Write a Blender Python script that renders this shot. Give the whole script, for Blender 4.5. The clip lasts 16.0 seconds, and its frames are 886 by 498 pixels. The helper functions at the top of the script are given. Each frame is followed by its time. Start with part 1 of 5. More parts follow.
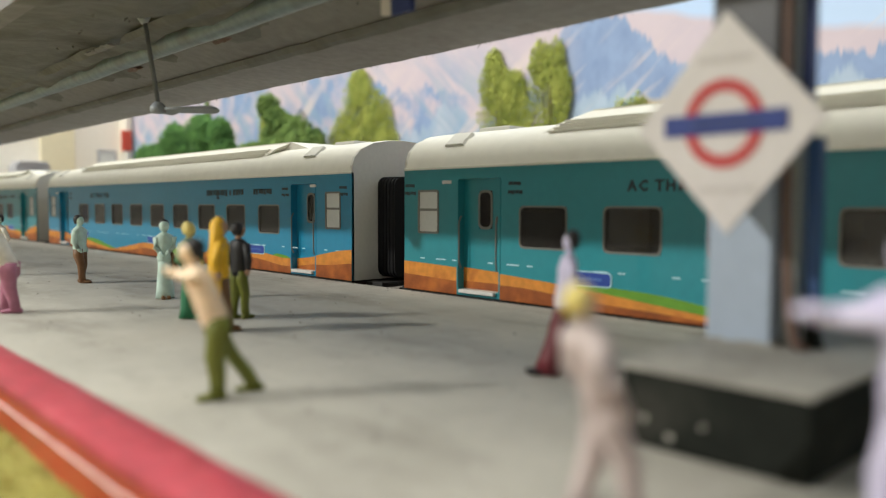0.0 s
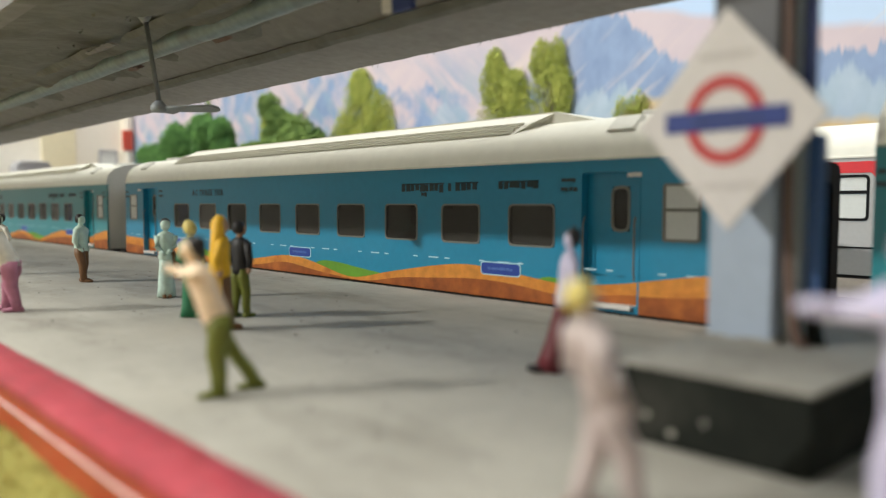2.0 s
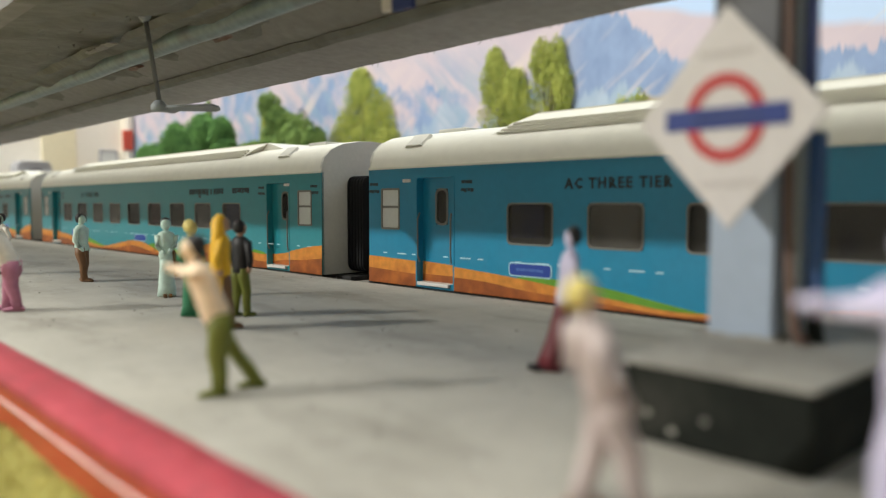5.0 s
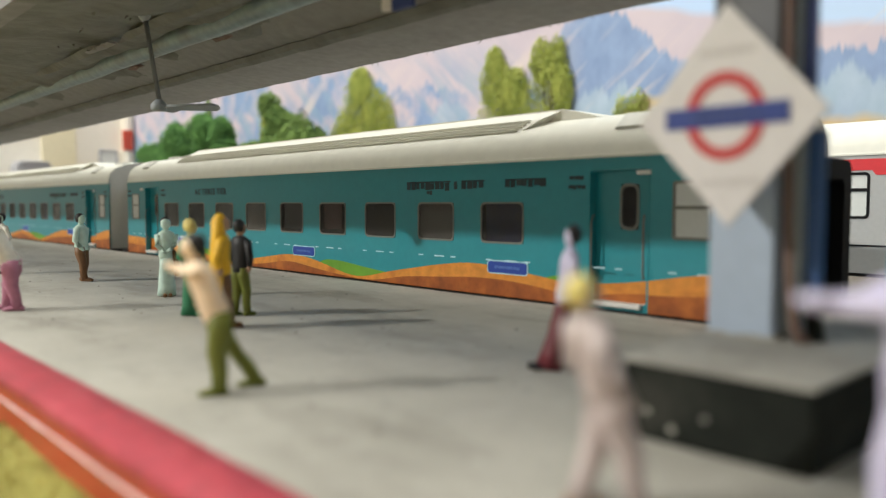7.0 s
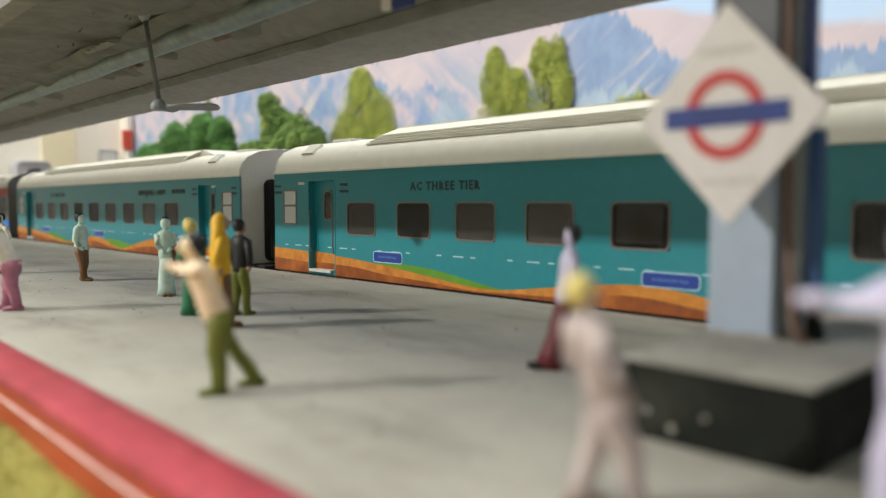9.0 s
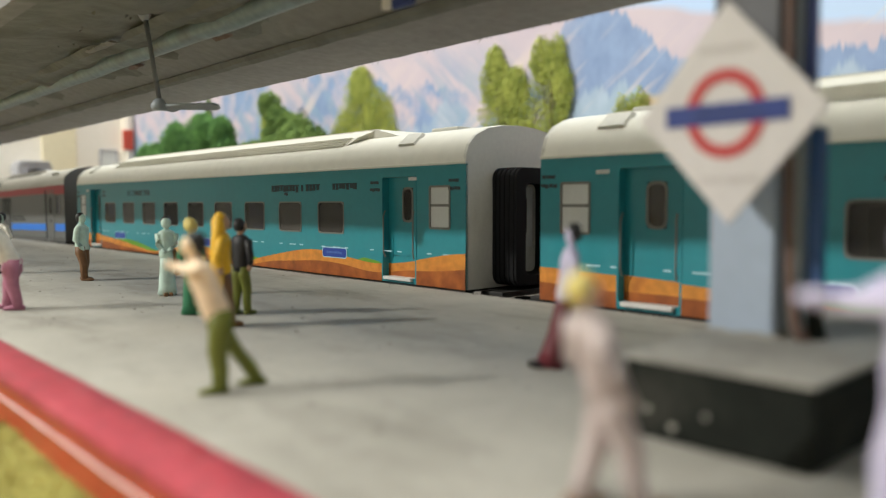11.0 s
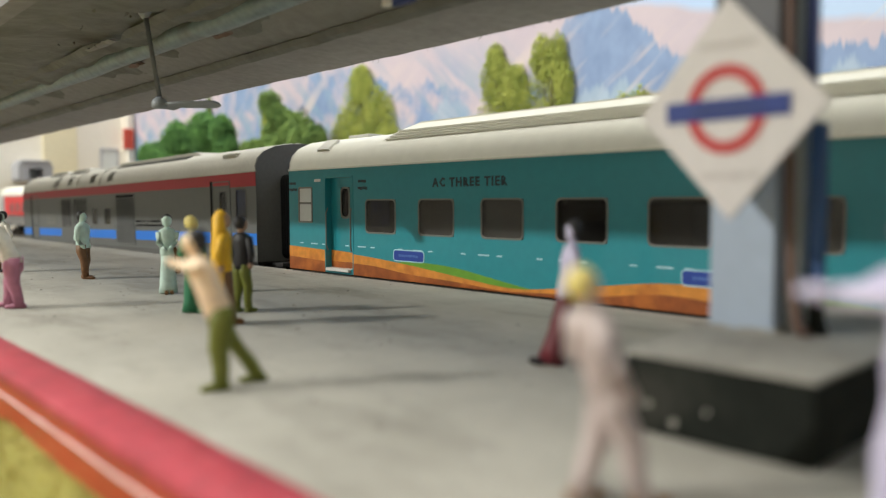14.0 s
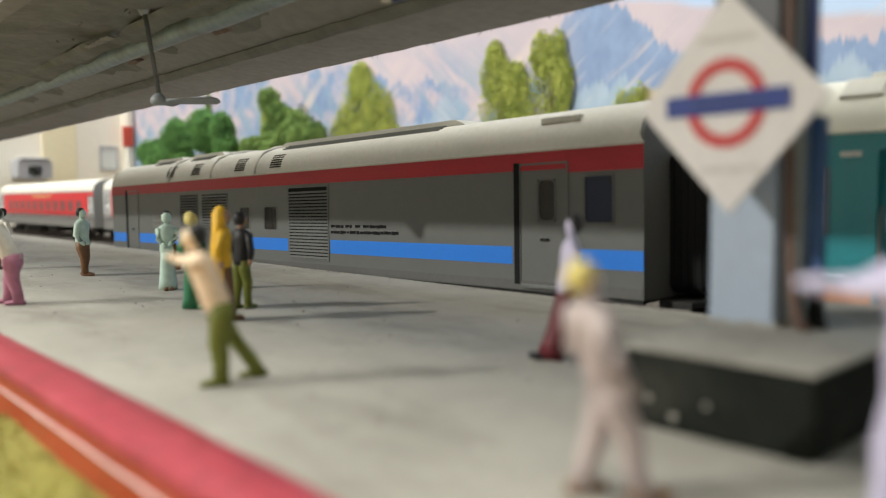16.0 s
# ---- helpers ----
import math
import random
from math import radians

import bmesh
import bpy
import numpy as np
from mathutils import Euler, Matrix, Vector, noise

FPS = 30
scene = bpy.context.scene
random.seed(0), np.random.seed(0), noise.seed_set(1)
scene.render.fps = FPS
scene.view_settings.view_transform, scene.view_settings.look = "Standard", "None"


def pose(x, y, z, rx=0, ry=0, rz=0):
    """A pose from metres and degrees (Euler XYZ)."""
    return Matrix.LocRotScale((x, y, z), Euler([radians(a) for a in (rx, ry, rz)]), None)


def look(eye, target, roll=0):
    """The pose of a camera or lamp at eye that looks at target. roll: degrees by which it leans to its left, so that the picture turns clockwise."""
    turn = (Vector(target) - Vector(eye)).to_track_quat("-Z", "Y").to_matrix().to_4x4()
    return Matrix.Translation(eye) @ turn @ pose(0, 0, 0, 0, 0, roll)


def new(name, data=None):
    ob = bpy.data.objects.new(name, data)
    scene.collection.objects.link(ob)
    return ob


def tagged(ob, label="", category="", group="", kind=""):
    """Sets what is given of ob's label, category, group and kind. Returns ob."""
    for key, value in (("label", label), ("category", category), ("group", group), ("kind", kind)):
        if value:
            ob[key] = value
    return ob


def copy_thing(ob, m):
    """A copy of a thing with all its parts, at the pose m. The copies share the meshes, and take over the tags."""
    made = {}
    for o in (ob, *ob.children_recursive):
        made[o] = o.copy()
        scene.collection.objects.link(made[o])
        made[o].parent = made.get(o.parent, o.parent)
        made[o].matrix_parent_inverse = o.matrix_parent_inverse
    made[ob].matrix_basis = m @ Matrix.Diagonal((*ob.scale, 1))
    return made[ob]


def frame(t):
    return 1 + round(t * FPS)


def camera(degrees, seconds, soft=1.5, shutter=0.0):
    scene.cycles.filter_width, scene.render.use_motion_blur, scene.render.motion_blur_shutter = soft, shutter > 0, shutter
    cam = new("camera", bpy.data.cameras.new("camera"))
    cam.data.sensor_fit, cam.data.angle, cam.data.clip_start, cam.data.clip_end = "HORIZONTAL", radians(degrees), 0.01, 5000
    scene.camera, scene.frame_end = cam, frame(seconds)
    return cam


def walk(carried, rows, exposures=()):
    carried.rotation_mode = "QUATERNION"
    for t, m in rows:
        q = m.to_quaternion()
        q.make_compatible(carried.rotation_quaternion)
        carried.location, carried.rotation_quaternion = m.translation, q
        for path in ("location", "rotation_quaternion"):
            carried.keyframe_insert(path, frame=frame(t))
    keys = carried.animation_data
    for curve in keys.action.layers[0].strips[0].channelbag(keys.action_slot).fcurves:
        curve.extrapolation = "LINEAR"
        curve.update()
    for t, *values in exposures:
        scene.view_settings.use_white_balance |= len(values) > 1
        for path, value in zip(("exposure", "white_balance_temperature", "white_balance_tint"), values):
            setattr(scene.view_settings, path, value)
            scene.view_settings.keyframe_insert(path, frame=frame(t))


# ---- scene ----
# A model railway at its true size (about 1:87): sizes below are in millimetres, K turns them into metres.
K = 0.001
COS, SIN = 0.7325, 0.6807
EYE_Z = 20.6


def lerp(rows, x):
    xs, ys = [r[0] for r in rows], [r[1] for r in rows]
    return float(np.interp(x, xs, ys))


# ---- camera ----
cam = camera(60.3, 16.0, soft=1.2)
cam.data.dof.use_dof = True
cam.data.dof.focus_distance = 0.207
cam.data.dof.aperture_fstop = 16.5


def sight(yaw, down, roll, drop):
    a = math.atan2(SIN, -COS) - radians(yaw)
    d = radians(3.43 + down)
    eye = Vector((0, 0, (EYE_Z - drop) * K))
    way = Vector((math.cos(a) * math.cos(d), math.sin(a) * math.cos(d), -math.sin(d)))
    return look(eye, eye + way, -roll)


# seconds, degrees to the right, degrees down, degrees of roll, millimetres down
SWAY = ((0.0, 0.10, -0.09, -0.19, -0.56), (1.0, 0.07, -0.08, -0.15, -0.52), (2.0, 0.02, -0.045, -0.09, -0.32),
        (3.0, 0.0, -0.015, -0.055, -0.26), (4.2, -0.01, 0.0, -0.02, -0.24), (6.5, -0.005, -0.005, 0.01, -0.12),
        (8.0, 0.0, 0.0, 0.0, 0.0), (9.0, 0.01, 0.005, 0.015, 0.0), (11.5, -0.05, 0.06, 0.12, 0.1),
        (13.0, -0.10, 0.09, 0.13, 0.27), (14.0, -0.09, 0.16, 0.21, 0.27), (15.0, -0.06, 0.20, 0.25, 0.33),
        (15.5, -0.05, 0.31, 0.29, 0.48), (16.0, -0.07, 0.36, 0.29, 0.54))
walk(cam, [(t, sight(y, d, r, z)) for t, y, d, r, z in SWAY])

# ---- light ----
world = bpy.data.worlds.new("room_air")
world.use_nodes = True
world.node_tree.nodes["Background"].inputs["Color"].default_value = (1.0, 0.97, 0.92, 1)
world.node_tree.nodes["Background"].inputs["Strength"].default_value = 0.15
scene.world = world
scene.view_settings.exposure = -0.13


def room_lamp(name, eye, target, sx, sy, watts, colour):
    lamp = bpy.data.lights.new(name, "AREA")
    lamp.shape, lamp.size, lamp.size_y, lamp.energy, lamp.color = "RECTANGLE", sx, sy, watts, colour
    ob = new(name, lamp)
    ob.matrix_world = look(eye, target)
    return ob


# a long ceiling fitting over the layout, and two small lamps on the viewer's side, high and low
room_lamp("ceiling_light_lamp", (-0.62, 0.04, 1.42), (-0.57, 0.12, 0), 1.7, 0.4, 22.5, (1.0, 0.995, 0.91))
room_lamp("ceiling_bulb_lamp", (-0.86, -0.58, 1.36), (-0.12, 0.07, 0.0), 0.42, 0.14, 9.6, (1.0, 0.995, 0.91))
room_lamp("bulb_lamp", (-0.91, -1.28, 0.83), (-0.14, 0.12, 0.01), 0.042, 0.036, 22, (1.0, 0.995, 0.93))


# ---- materials ----
def material(name):
    m = bpy.data.materials.new(name)
    m.use_nodes = True
    return m, m.node_tree.nodes, m.node_tree.links, m.node_tree.nodes["Principled BSDF"]


def surface(name, colour, rough=0.6, metal=0.0, fine=900.0, coarse=60.0, vary=0.12, bump=0.15, stain=None, stain_amount=0.3, coat=0.0, per_piece=0.0, depth=0.0002, spec=0.5):
    """Painted or cast surface: base colour with broad and fine variation, and fine relief."""
    m, n, l, b = material(name)
    tc = n.new("ShaderNodeTexCoord")
    broad, grain = n.new("ShaderNodeTexNoise"), n.new("ShaderNodeTexNoise")
    broad.inputs["Scale"].default_value, broad.inputs["Detail"].default_value = coarse, 5
    grain.inputs["Scale"].default_value, grain.inputs["Detail"].default_value = fine, 4
    for t in (broad, grain):
        l.new(tc.outputs["Object"], t.inputs["Vector"])
    add = n.new("ShaderNodeMath")
    add.operation = "ADD"
    l.new(broad.outputs["Fac"], add.inputs[0])
    l.new(grain.outputs["Fac"], add.inputs[1])
    rng = n.new("ShaderNodeMapRange")
    rng.inputs["From Min"].default_value, rng.inputs["From Max"].default_value = 0.6, 1.4
    rng.inputs["To Min"].default_value, rng.inputs["To Max"].default_value = 1 - vary, 1 + vary
    l.new(add.outputs[0], rng.inputs["Value"])
    mul = n.new("ShaderNodeMix")
    mul.data_type, mul.blend_type = "RGBA", "MULTIPLY"
    mul.inputs["Factor"].default_value = 1
    mul.inputs["A"].default_value = (*colour, 1)
    l.new(rng.outputs["Result"], mul.inputs["B"])
    out = mul.outputs["Result"]
    if stain:
        ramp = n.new("ShaderNodeMapRange")
        ramp.inputs["From Min"].default_value, ramp.inputs["From Max"].default_value = 0.5, 0.72
        ramp.inputs["To Max"].default_value = stain_amount
        l.new(broad.outputs["Fac"], ramp.inputs["Value"])
        mix = n.new("ShaderNodeMix")
        mix.data_type = "RGBA"
        l.new(ramp.outputs["Result"], mix.inputs["Factor"])
        l.new(out, mix.inputs["A"])
        mix.inputs["B"].default_value = (*stain, 1)
        out = mix.outputs["Result"]
    if per_piece:
        info, r2, mm = n.new("ShaderNodeObjectInfo"), n.new("ShaderNodeMapRange"), n.new("ShaderNodeMix")
        r2.inputs["To Min"].default_value, r2.inputs["To Max"].default_value = 1 - per_piece, 1 + per_piece
        l.new(info.outputs["Random"], r2.inputs["Value"])
        mm.data_type, mm.blend_type = "RGBA", "MULTIPLY"
        mm.inputs["Factor"].default_value = 1
        l.new(out, mm.inputs["A"])
        l.new(r2.outputs["Result"], mm.inputs["B"])
        out = mm.outputs["Result"]
    l.new(out, b.inputs["Base Color"])
    b.inputs["Roughness"].default_value, b.inputs["Metallic"].default_value = rough, metal
    b.inputs["Coat Weight"].default_value, b.inputs["Specular IOR Level"].default_value = coat, spec
    if bump:
        bp = n.new("ShaderNodeBump")
        bp.inputs["Strength"].default_value, bp.inputs["Distance"].default_value = bump, depth
        l.new(add.outputs[0], bp.inputs["Height"])
        l.new(bp.outputs["Normal"], b.inputs["Normal"])
    return m


M = {}


def platform_material():
    """Painted card platform: uneven grey with mottling, dark specks, and long smudges that double as shadow streaks."""
    m, n, l, b = material("platform_grey")
    tc = n.new("ShaderNodeTexCoord")

    def layer(scale, detail, stretch=(1, 1, 1), rough=0.6):
        mp, t = n.new("ShaderNodeMapping"), n.new("ShaderNodeTexNoise")
        mp.inputs["Scale"].default_value = stretch
        l.new(tc.outputs["Object"], mp.inputs["Vector"])
        l.new(mp.outputs[0], t.inputs["Vector"])
        t.inputs["Scale"].default_value, t.inputs["Detail"].default_value, t.inputs["Roughness"].default_value = scale, detail, rough
        return t.outputs["Fac"]

    def blend(fac, lo, hi, top, a, c):
        r, k = n.new("ShaderNodeMapRange"), n.new("ShaderNodeMix")
        r.inputs["From Min"].default_value, r.inputs["From Max"].default_value, r.inputs["To Max"].default_value = lo, hi, top
        l.new(fac, r.inputs["Value"])
        k.data_type = "RGBA"
        l.new(r.outputs["Result"], k.inputs["Factor"])
        if isinstance(a, tuple):
            k.inputs["A"].default_value = (*a, 1)
        else:
            l.new(a, k.inputs["A"])
        k.inputs["B"].default_value = (*c, 1)
        return k.outputs["Result"]

    col = blend(layer(45, 5), 0.35, 0.7, 1.0, (0.42, 0.40, 0.352), (0.335, 0.318, 0.278))
    # stretched dark layer: smudges, and soft shadow streaks painted into the colour
    col = blend(layer(60, 4, (0.5, 1.4, 1)), 0.50, 0.70, 0.7, col, (0.215, 0.20, 0.17))
    col = blend(layer(320, 4), 0.52, 0.75, 0.35, col, (0.52, 0.50, 0.46))
    col = blend(layer(700, 3), 0.66, 0.72, 0.75, col, (0.10, 0.09, 0.08))
    l.new(col, b.inputs["Base Color"])
    b.inputs["Roughness"].default_value = 0.8
    bp = n.new("ShaderNodeBump")
    bp.inputs["Strength"].default_value, bp.inputs["Distance"].default_value = 0.35, 0.0003
    l.new(layer(900, 5), bp.inputs["Height"])
    l.new(bp.outputs["Normal"], b.inputs["Normal"])
    return m


M["platform"] = platform_material()
M["coping"] = surface("coping_pink_red", (0.42, 0.045, 0.068), 0.45, fine=500, coarse=110, vary=0.3, bump=0.5, stain=(0.56, 0.13, 0.16), stain_amount=0.6)
M["red_face"] = surface("red_face_paint", (0.50, 0.065, 0.035), 0.35, fine=500, coarse=60, vary=0.15, bump=0.2)
# near-white pink: the highlight along the wall's ledge, put into the colour
M["edge_glint"] = surface("pale_pink_edge_glint", (0.88, 0.66, 0.66), 0.15, vary=0.1)
M["grass"] = surface("dry_grass", (0.34, 0.32, 0.08), 0.95, fine=900, coarse=120, vary=0.35, bump=0.8, stain=(0.20, 0.24, 0.04), depth=0.001)
M["ballast"] = surface("ballast_stone", (0.16, 0.145, 0.13), 0.95, fine=700, coarse=150, vary=0.4, bump=0.9, depth=0.001)
M["canopy"] = surface("canopy_grey_paint", (0.178, 0.178, 0.168), 0.75, fine=200, coarse=45, vary=0.25, bump=0.8, stain=(0.07, 0.062, 0.05), stain_amount=0.85, depth=0.0012)
M["canopy_edge"] = surface("canopy_edge_grey", (0.262, 0.252, 0.254), 0.75, fine=400, coarse=60, vary=0.2, bump=0.5, stain=(0.17, 0.16, 0.145), stain_amount=0.5)
M["pipe"] = surface("pale_blue_grey_pipe", (0.22, 0.285, 0.32), 0.42, fine=400, coarse=70, vary=0.3, bump=0.4, stain=(0.10, 0.075, 0.06), stain_amount=0.7)
M["fan"] = surface("fan_grey_plastic", (0.30, 0.33, 0.36), 0.45, vary=0.1)
M["fan_rod"] = surface("fan_rod_dark", (0.14, 0.15, 0.16), 0.5, vary=0.1)
M["column"] = surface("column_pale_blue", (0.38, 0.45, 0.56), 0.55, fine=400, coarse=50, vary=0.08)
M["column_web"] = surface("column_web_grey", (0.40, 0.43, 0.42), 0.6, fine=400, coarse=50, vary=0.12)
M["post_blue"] = surface("post_blue_paint", (0.04, 0.10, 0.26), 0.5, vary=0.12)
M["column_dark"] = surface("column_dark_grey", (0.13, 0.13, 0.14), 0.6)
M["cable"] = surface("brown_cable", (0.16, 0.10, 0.08), 0.6)
M["navy"] = surface("navy_paint", (0.03, 0.05, 0.19), 0.5, vary=0.1)
M["sign_white"] = surface("sign_white_card", (0.72, 0.68, 0.675), 0.6, vary=0.06, coarse=120)
M["sign_red"] = surface("sign_red_ring", (0.55, 0.08, 0.08), 0.6, vary=0.06)
M["sign_blue"] = surface("sign_blue_bar", (0.035, 0.06, 0.26), 0.6, vary=0.06)
M["sign_faint"] = surface("sign_faint_writing", (0.60, 0.56, 0.55), 0.7, vary=0.05)
M["plinth"] = surface("plinth_black", (0.013, 0.015, 0.012), 0.75, spec=0.15, fine=700, coarse=160, vary=0.35, bump=0.5, stain=(0.05, 0.048, 0.04), stain_amount=0.6)
M["plinth_top"] = surface("plinth_grey_top", (0.37, 0.352, 0.31), 0.85, fine=900, coarse=120, vary=0.25, stain=(0.13, 0.12, 0.11), stain_amount=0.6)
M["teal"] = surface("coach_teal_paint", (0.020, 0.265, 0.315), 0.33, fine=500, coarse=25, vary=0.08, bump=0.04, coat=0.25)
M["blue"] = surface("coach_blue_paint", (0.012, 0.25, 0.43), 0.33, fine=500, coarse=25, vary=0.08, bump=0.04, coat=0.25)
M["orange"] = surface("hill_orange_print", (0.70, 0.27, 0.04), 0.4, fine=450, coarse=150, vary=0.3, stain=(0.40, 0.11, 0.02), stain_amount=0.85, bump=0.03)
M["green"] = surface("hill_green_print", (0.14, 0.34, 0.03), 0.4, fine=350, coarse=70, vary=0.15, bump=0.03)
M["dash"] = surface("pale_dash_print", (0.45, 0.70, 0.78), 0.45, vary=0.1)
M["dash_dim"] = surface("plate_pale_writing", (0.07, 0.15, 0.45), 0.45, vary=0.1)
M["plate"] = surface("blue_plate_print", (0.02, 0.06, 0.33), 0.4, vary=0.08)
M["roof"] = surface("coach_roof_offwhite", (0.78, 0.765, 0.69), 0.6, fine=300, coarse=25, vary=0.06, bump=0.06)
M["end_grey"] = surface("coach_end_pale_grey", (0.64, 0.63, 0.58), 0.6, vary=0.06)
M["rubber"] = surface("black_rubber", (0.010, 0.010, 0.011), 0.8, spec=0.2)
M["under"] = surface("underframe_black", (0.02, 0.019, 0.018), 0.7, fine=400, vary=0.25)
M["rim"] = surface("window_rim_grey", (0.20, 0.20, 0.185), 0.4, metal=0.2)
M["step"] = surface("white_step", (0.70, 0.69, 0.66), 0.5)
M["frost"] = surface("frosted_pane", (0.74, 0.76, 0.74), 0.25, vary=0.05)
M["letter"] = surface("dark_lettering", (0.02, 0.045, 0.055), 0.5)
M["car_grey"] = surface("power_car_grey", (0.142, 0.147, 0.142), 0.42, fine=300, coarse=25, vary=0.07, bump=0.03)
M["car_red"] = surface("power_car_maroon", (0.43, 0.016, 0.03), 0.4, vary=0.1, bump=0.03)
M["car_blue"] = surface("power_car_blue_band", (0.02, 0.21, 0.78), 0.4, vary=0.05, bump=0.02)
M["car_roof"] = surface("power_car_roof", (0.54, 0.52, 0.47), 0.65, vary=0.1)
M["car_end"] = surface("power_car_end", (0.125, 0.125, 0.12), 0.6)
M["coach_red"] = surface("standing_coach_red", (0.70, 0.03, 0.04), 0.4, vary=0.06)
M["coach_silver"] = surface("standing_coach_grey", (0.46, 0.46, 0.46), 0.45, vary=0.06)
M["seat"] = surface("interior_brown", (0.17, 0.14, 0.11), 0.8, per_piece=0.4)
M["inside"] = surface("interior_grey", (0.20, 0.185, 0.165), 0.8)
M["cream"] = surface("building_cream_wall", (0.92, 0.87, 0.77), 0.8, fine=200, coarse=8, vary=0.05)
M["yellow_wall"] = surface("building_yellow_panel", (0.84, 0.76, 0.54), 0.8, fine=200, coarse=8, vary=0.05)
M["ac_grey"] = surface("air_unit_grey", (0.42, 0.42, 0.45), 0.6)
M["pipe_red"] = surface("red_downpipe", (0.55, 0.07, 0.04), 0.5)
M["wood"] = surface("baseboard_wood", (0.30, 0.20, 0.12), 0.7)
M["room_wall"] = surface("room_wall_paint", (0.50, 0.485, 0.45), 0.9, coarse=2, fine=60, vary=0.05)
M["room_floor"] = surface("room_floor_tile", (0.26, 0.24, 0.22), 0.5, coarse=2, fine=60)
M["rail"] = surface("rail_steel", (0.20, 0.17, 0.15), 0.4, metal=0.8)
M["sleeper"] = surface("sleeper_brown", (0.07, 0.055, 0.045), 0.8)
M["bark"] = surface("bark_brown", (0.10, 0.07, 0.045), 0.9)


def tinted_pane(name, dark, pale):
    """Smoky window film, clearer in some windows than in others."""
    m, n, l, b = material(name)
    tc, ns, mr, info, mix, ad = (n.new("ShaderNode" + k) for k in ("TexCoord", "TexNoise", "MapRange", "ObjectInfo", "Mix", "Math"))
    ns.inputs["Scale"].default_value, ns.inputs["Detail"].default_value = 140, 3
    l.new(tc.outputs["Object"], ns.inputs["Vector"])
    l.new(ns.outputs["Fac"], ad.inputs[0])
    l.new(info.outputs["Random"], ad.inputs[1])
    mr.inputs["From Max"].default_value, mr.inputs["To Min"].default_value, mr.inputs["To Max"].default_value = 1.6, 0.15, 0.7
    l.new(ad.outputs[0], mr.inputs["Value"])
    l.new(mr.outputs["Result"], b.inputs["Alpha"])
    mix.data_type = "RGBA"
    mix.inputs["A"].default_value, mix.inputs["B"].default_value = (*dark, 1), (*pale, 1)
    l.new(info.outputs["Random"], mix.inputs["Factor"])
    l.new(mix.outputs["Result"], b.inputs["Base Color"])
    b.inputs["Roughness"].default_value = 0.1
    return m


M["glass"] = tinted_pane("tinted_window_film", (0.02, 0.019, 0.018), (0.15, 0.14, 0.125))
M["brown"] = surface("hill_brown_print", (0.33, 0.085, 0.015), 0.4, fine=450, coarse=150, vary=0.35, stain=(0.55, 0.17, 0.025), stain_amount=0.7, bump=0.03)


def foliage(name, dark, light, scale=90):
    m, n, l, b = material(name)
    g, ramp = n.new("ShaderNodeNewGeometry"), n.new("ShaderNodeMix")
    ramp.data_type = "RGBA"
    ramp.inputs["A"].default_value, ramp.inputs["B"].default_value = (*dark, 1), (*light, 1)
    tc, ns, ad = n.new("ShaderNodeTexCoord"), n.new("ShaderNodeTexNoise"), n.new("ShaderNodeMath")
    ns.inputs["Scale"].default_value = scale
    l.new(tc.outputs["Object"], ns.inputs["Vector"])
    ad.operation = "MULTIPLY_ADD"
    ad.inputs[1].default_value, ad.inputs[2].default_value = 0.3, 0.0
    l.new(g.outputs["Random Per Island"], ad.inputs[0])
    l.new(ns.outputs["Fac"], ad.inputs[2])
    sub = n.new("ShaderNodeMath")
    sub.operation = "SUBTRACT"
    sub.inputs[1].default_value = 0.4
    l.new(ad.outputs[0], sub.inputs[0])
    gain = n.new("ShaderNodeMath")
    gain.operation, gain.use_clamp = "MULTIPLY", True
    gain.inputs[1].default_value = 2.0
    l.new(sub.outputs[0], gain.inputs[0])
    l.new(gain.outputs[0], ramp.inputs["Factor"])
    l.new(ramp.outputs["Result"], b.inputs["Base Color"])
    b.inputs["Roughness"].default_value = 0.85
    return m


M["leaf_dark"] = foliage("deep_green_foam", (0.03, 0.11, 0.025), (0.20, 0.42, 0.11))
M["leaf_mid"] = foliage("mid_green_foam", (0.07, 0.15, 0.03), (0.29, 0.42, 0.11))
M["leaf_lime"] = foliage("lime_green_leaves", (0.29, 0.36, 0.075), (0.60, 0.64, 0.16))


# ---- mesh helpers (millimetres in, metres out) ----
def mesh_of(name, bm, mats, smooth=False):
    me = bpy.data.meshes.new(name)
    bmesh.ops.scale(bm, vec=(K, K, K), verts=bm.verts)
    bmesh.ops.recalc_face_normals(bm, faces=bm.faces)
    for f in bm.faces:
        f.smooth = smooth
    bm.to_mesh(me)
    bm.free()
    for m in (mats if isinstance(mats, (list, tuple)) else [mats]):
        me.materials.append(m)
    return me


def part(name, bm, mats, parent=None, label="", smooth=False):
    ob = new(name, mesh_of(name, bm, mats, smooth))
    ob.parent = parent
    return tagged(ob, label)


def thing(name, label, category, group="", at=(0, 0, 0)):
    ob = new(name)
    ob.empty_display_size = 0.01
    ob.location = Vector(at) * K
    return tagged(ob, label, category, group)


def setting(name, bm, mats, label="", smooth=False):
    return tagged(part(name, bm, mats, None, label, smooth), kind="structure")


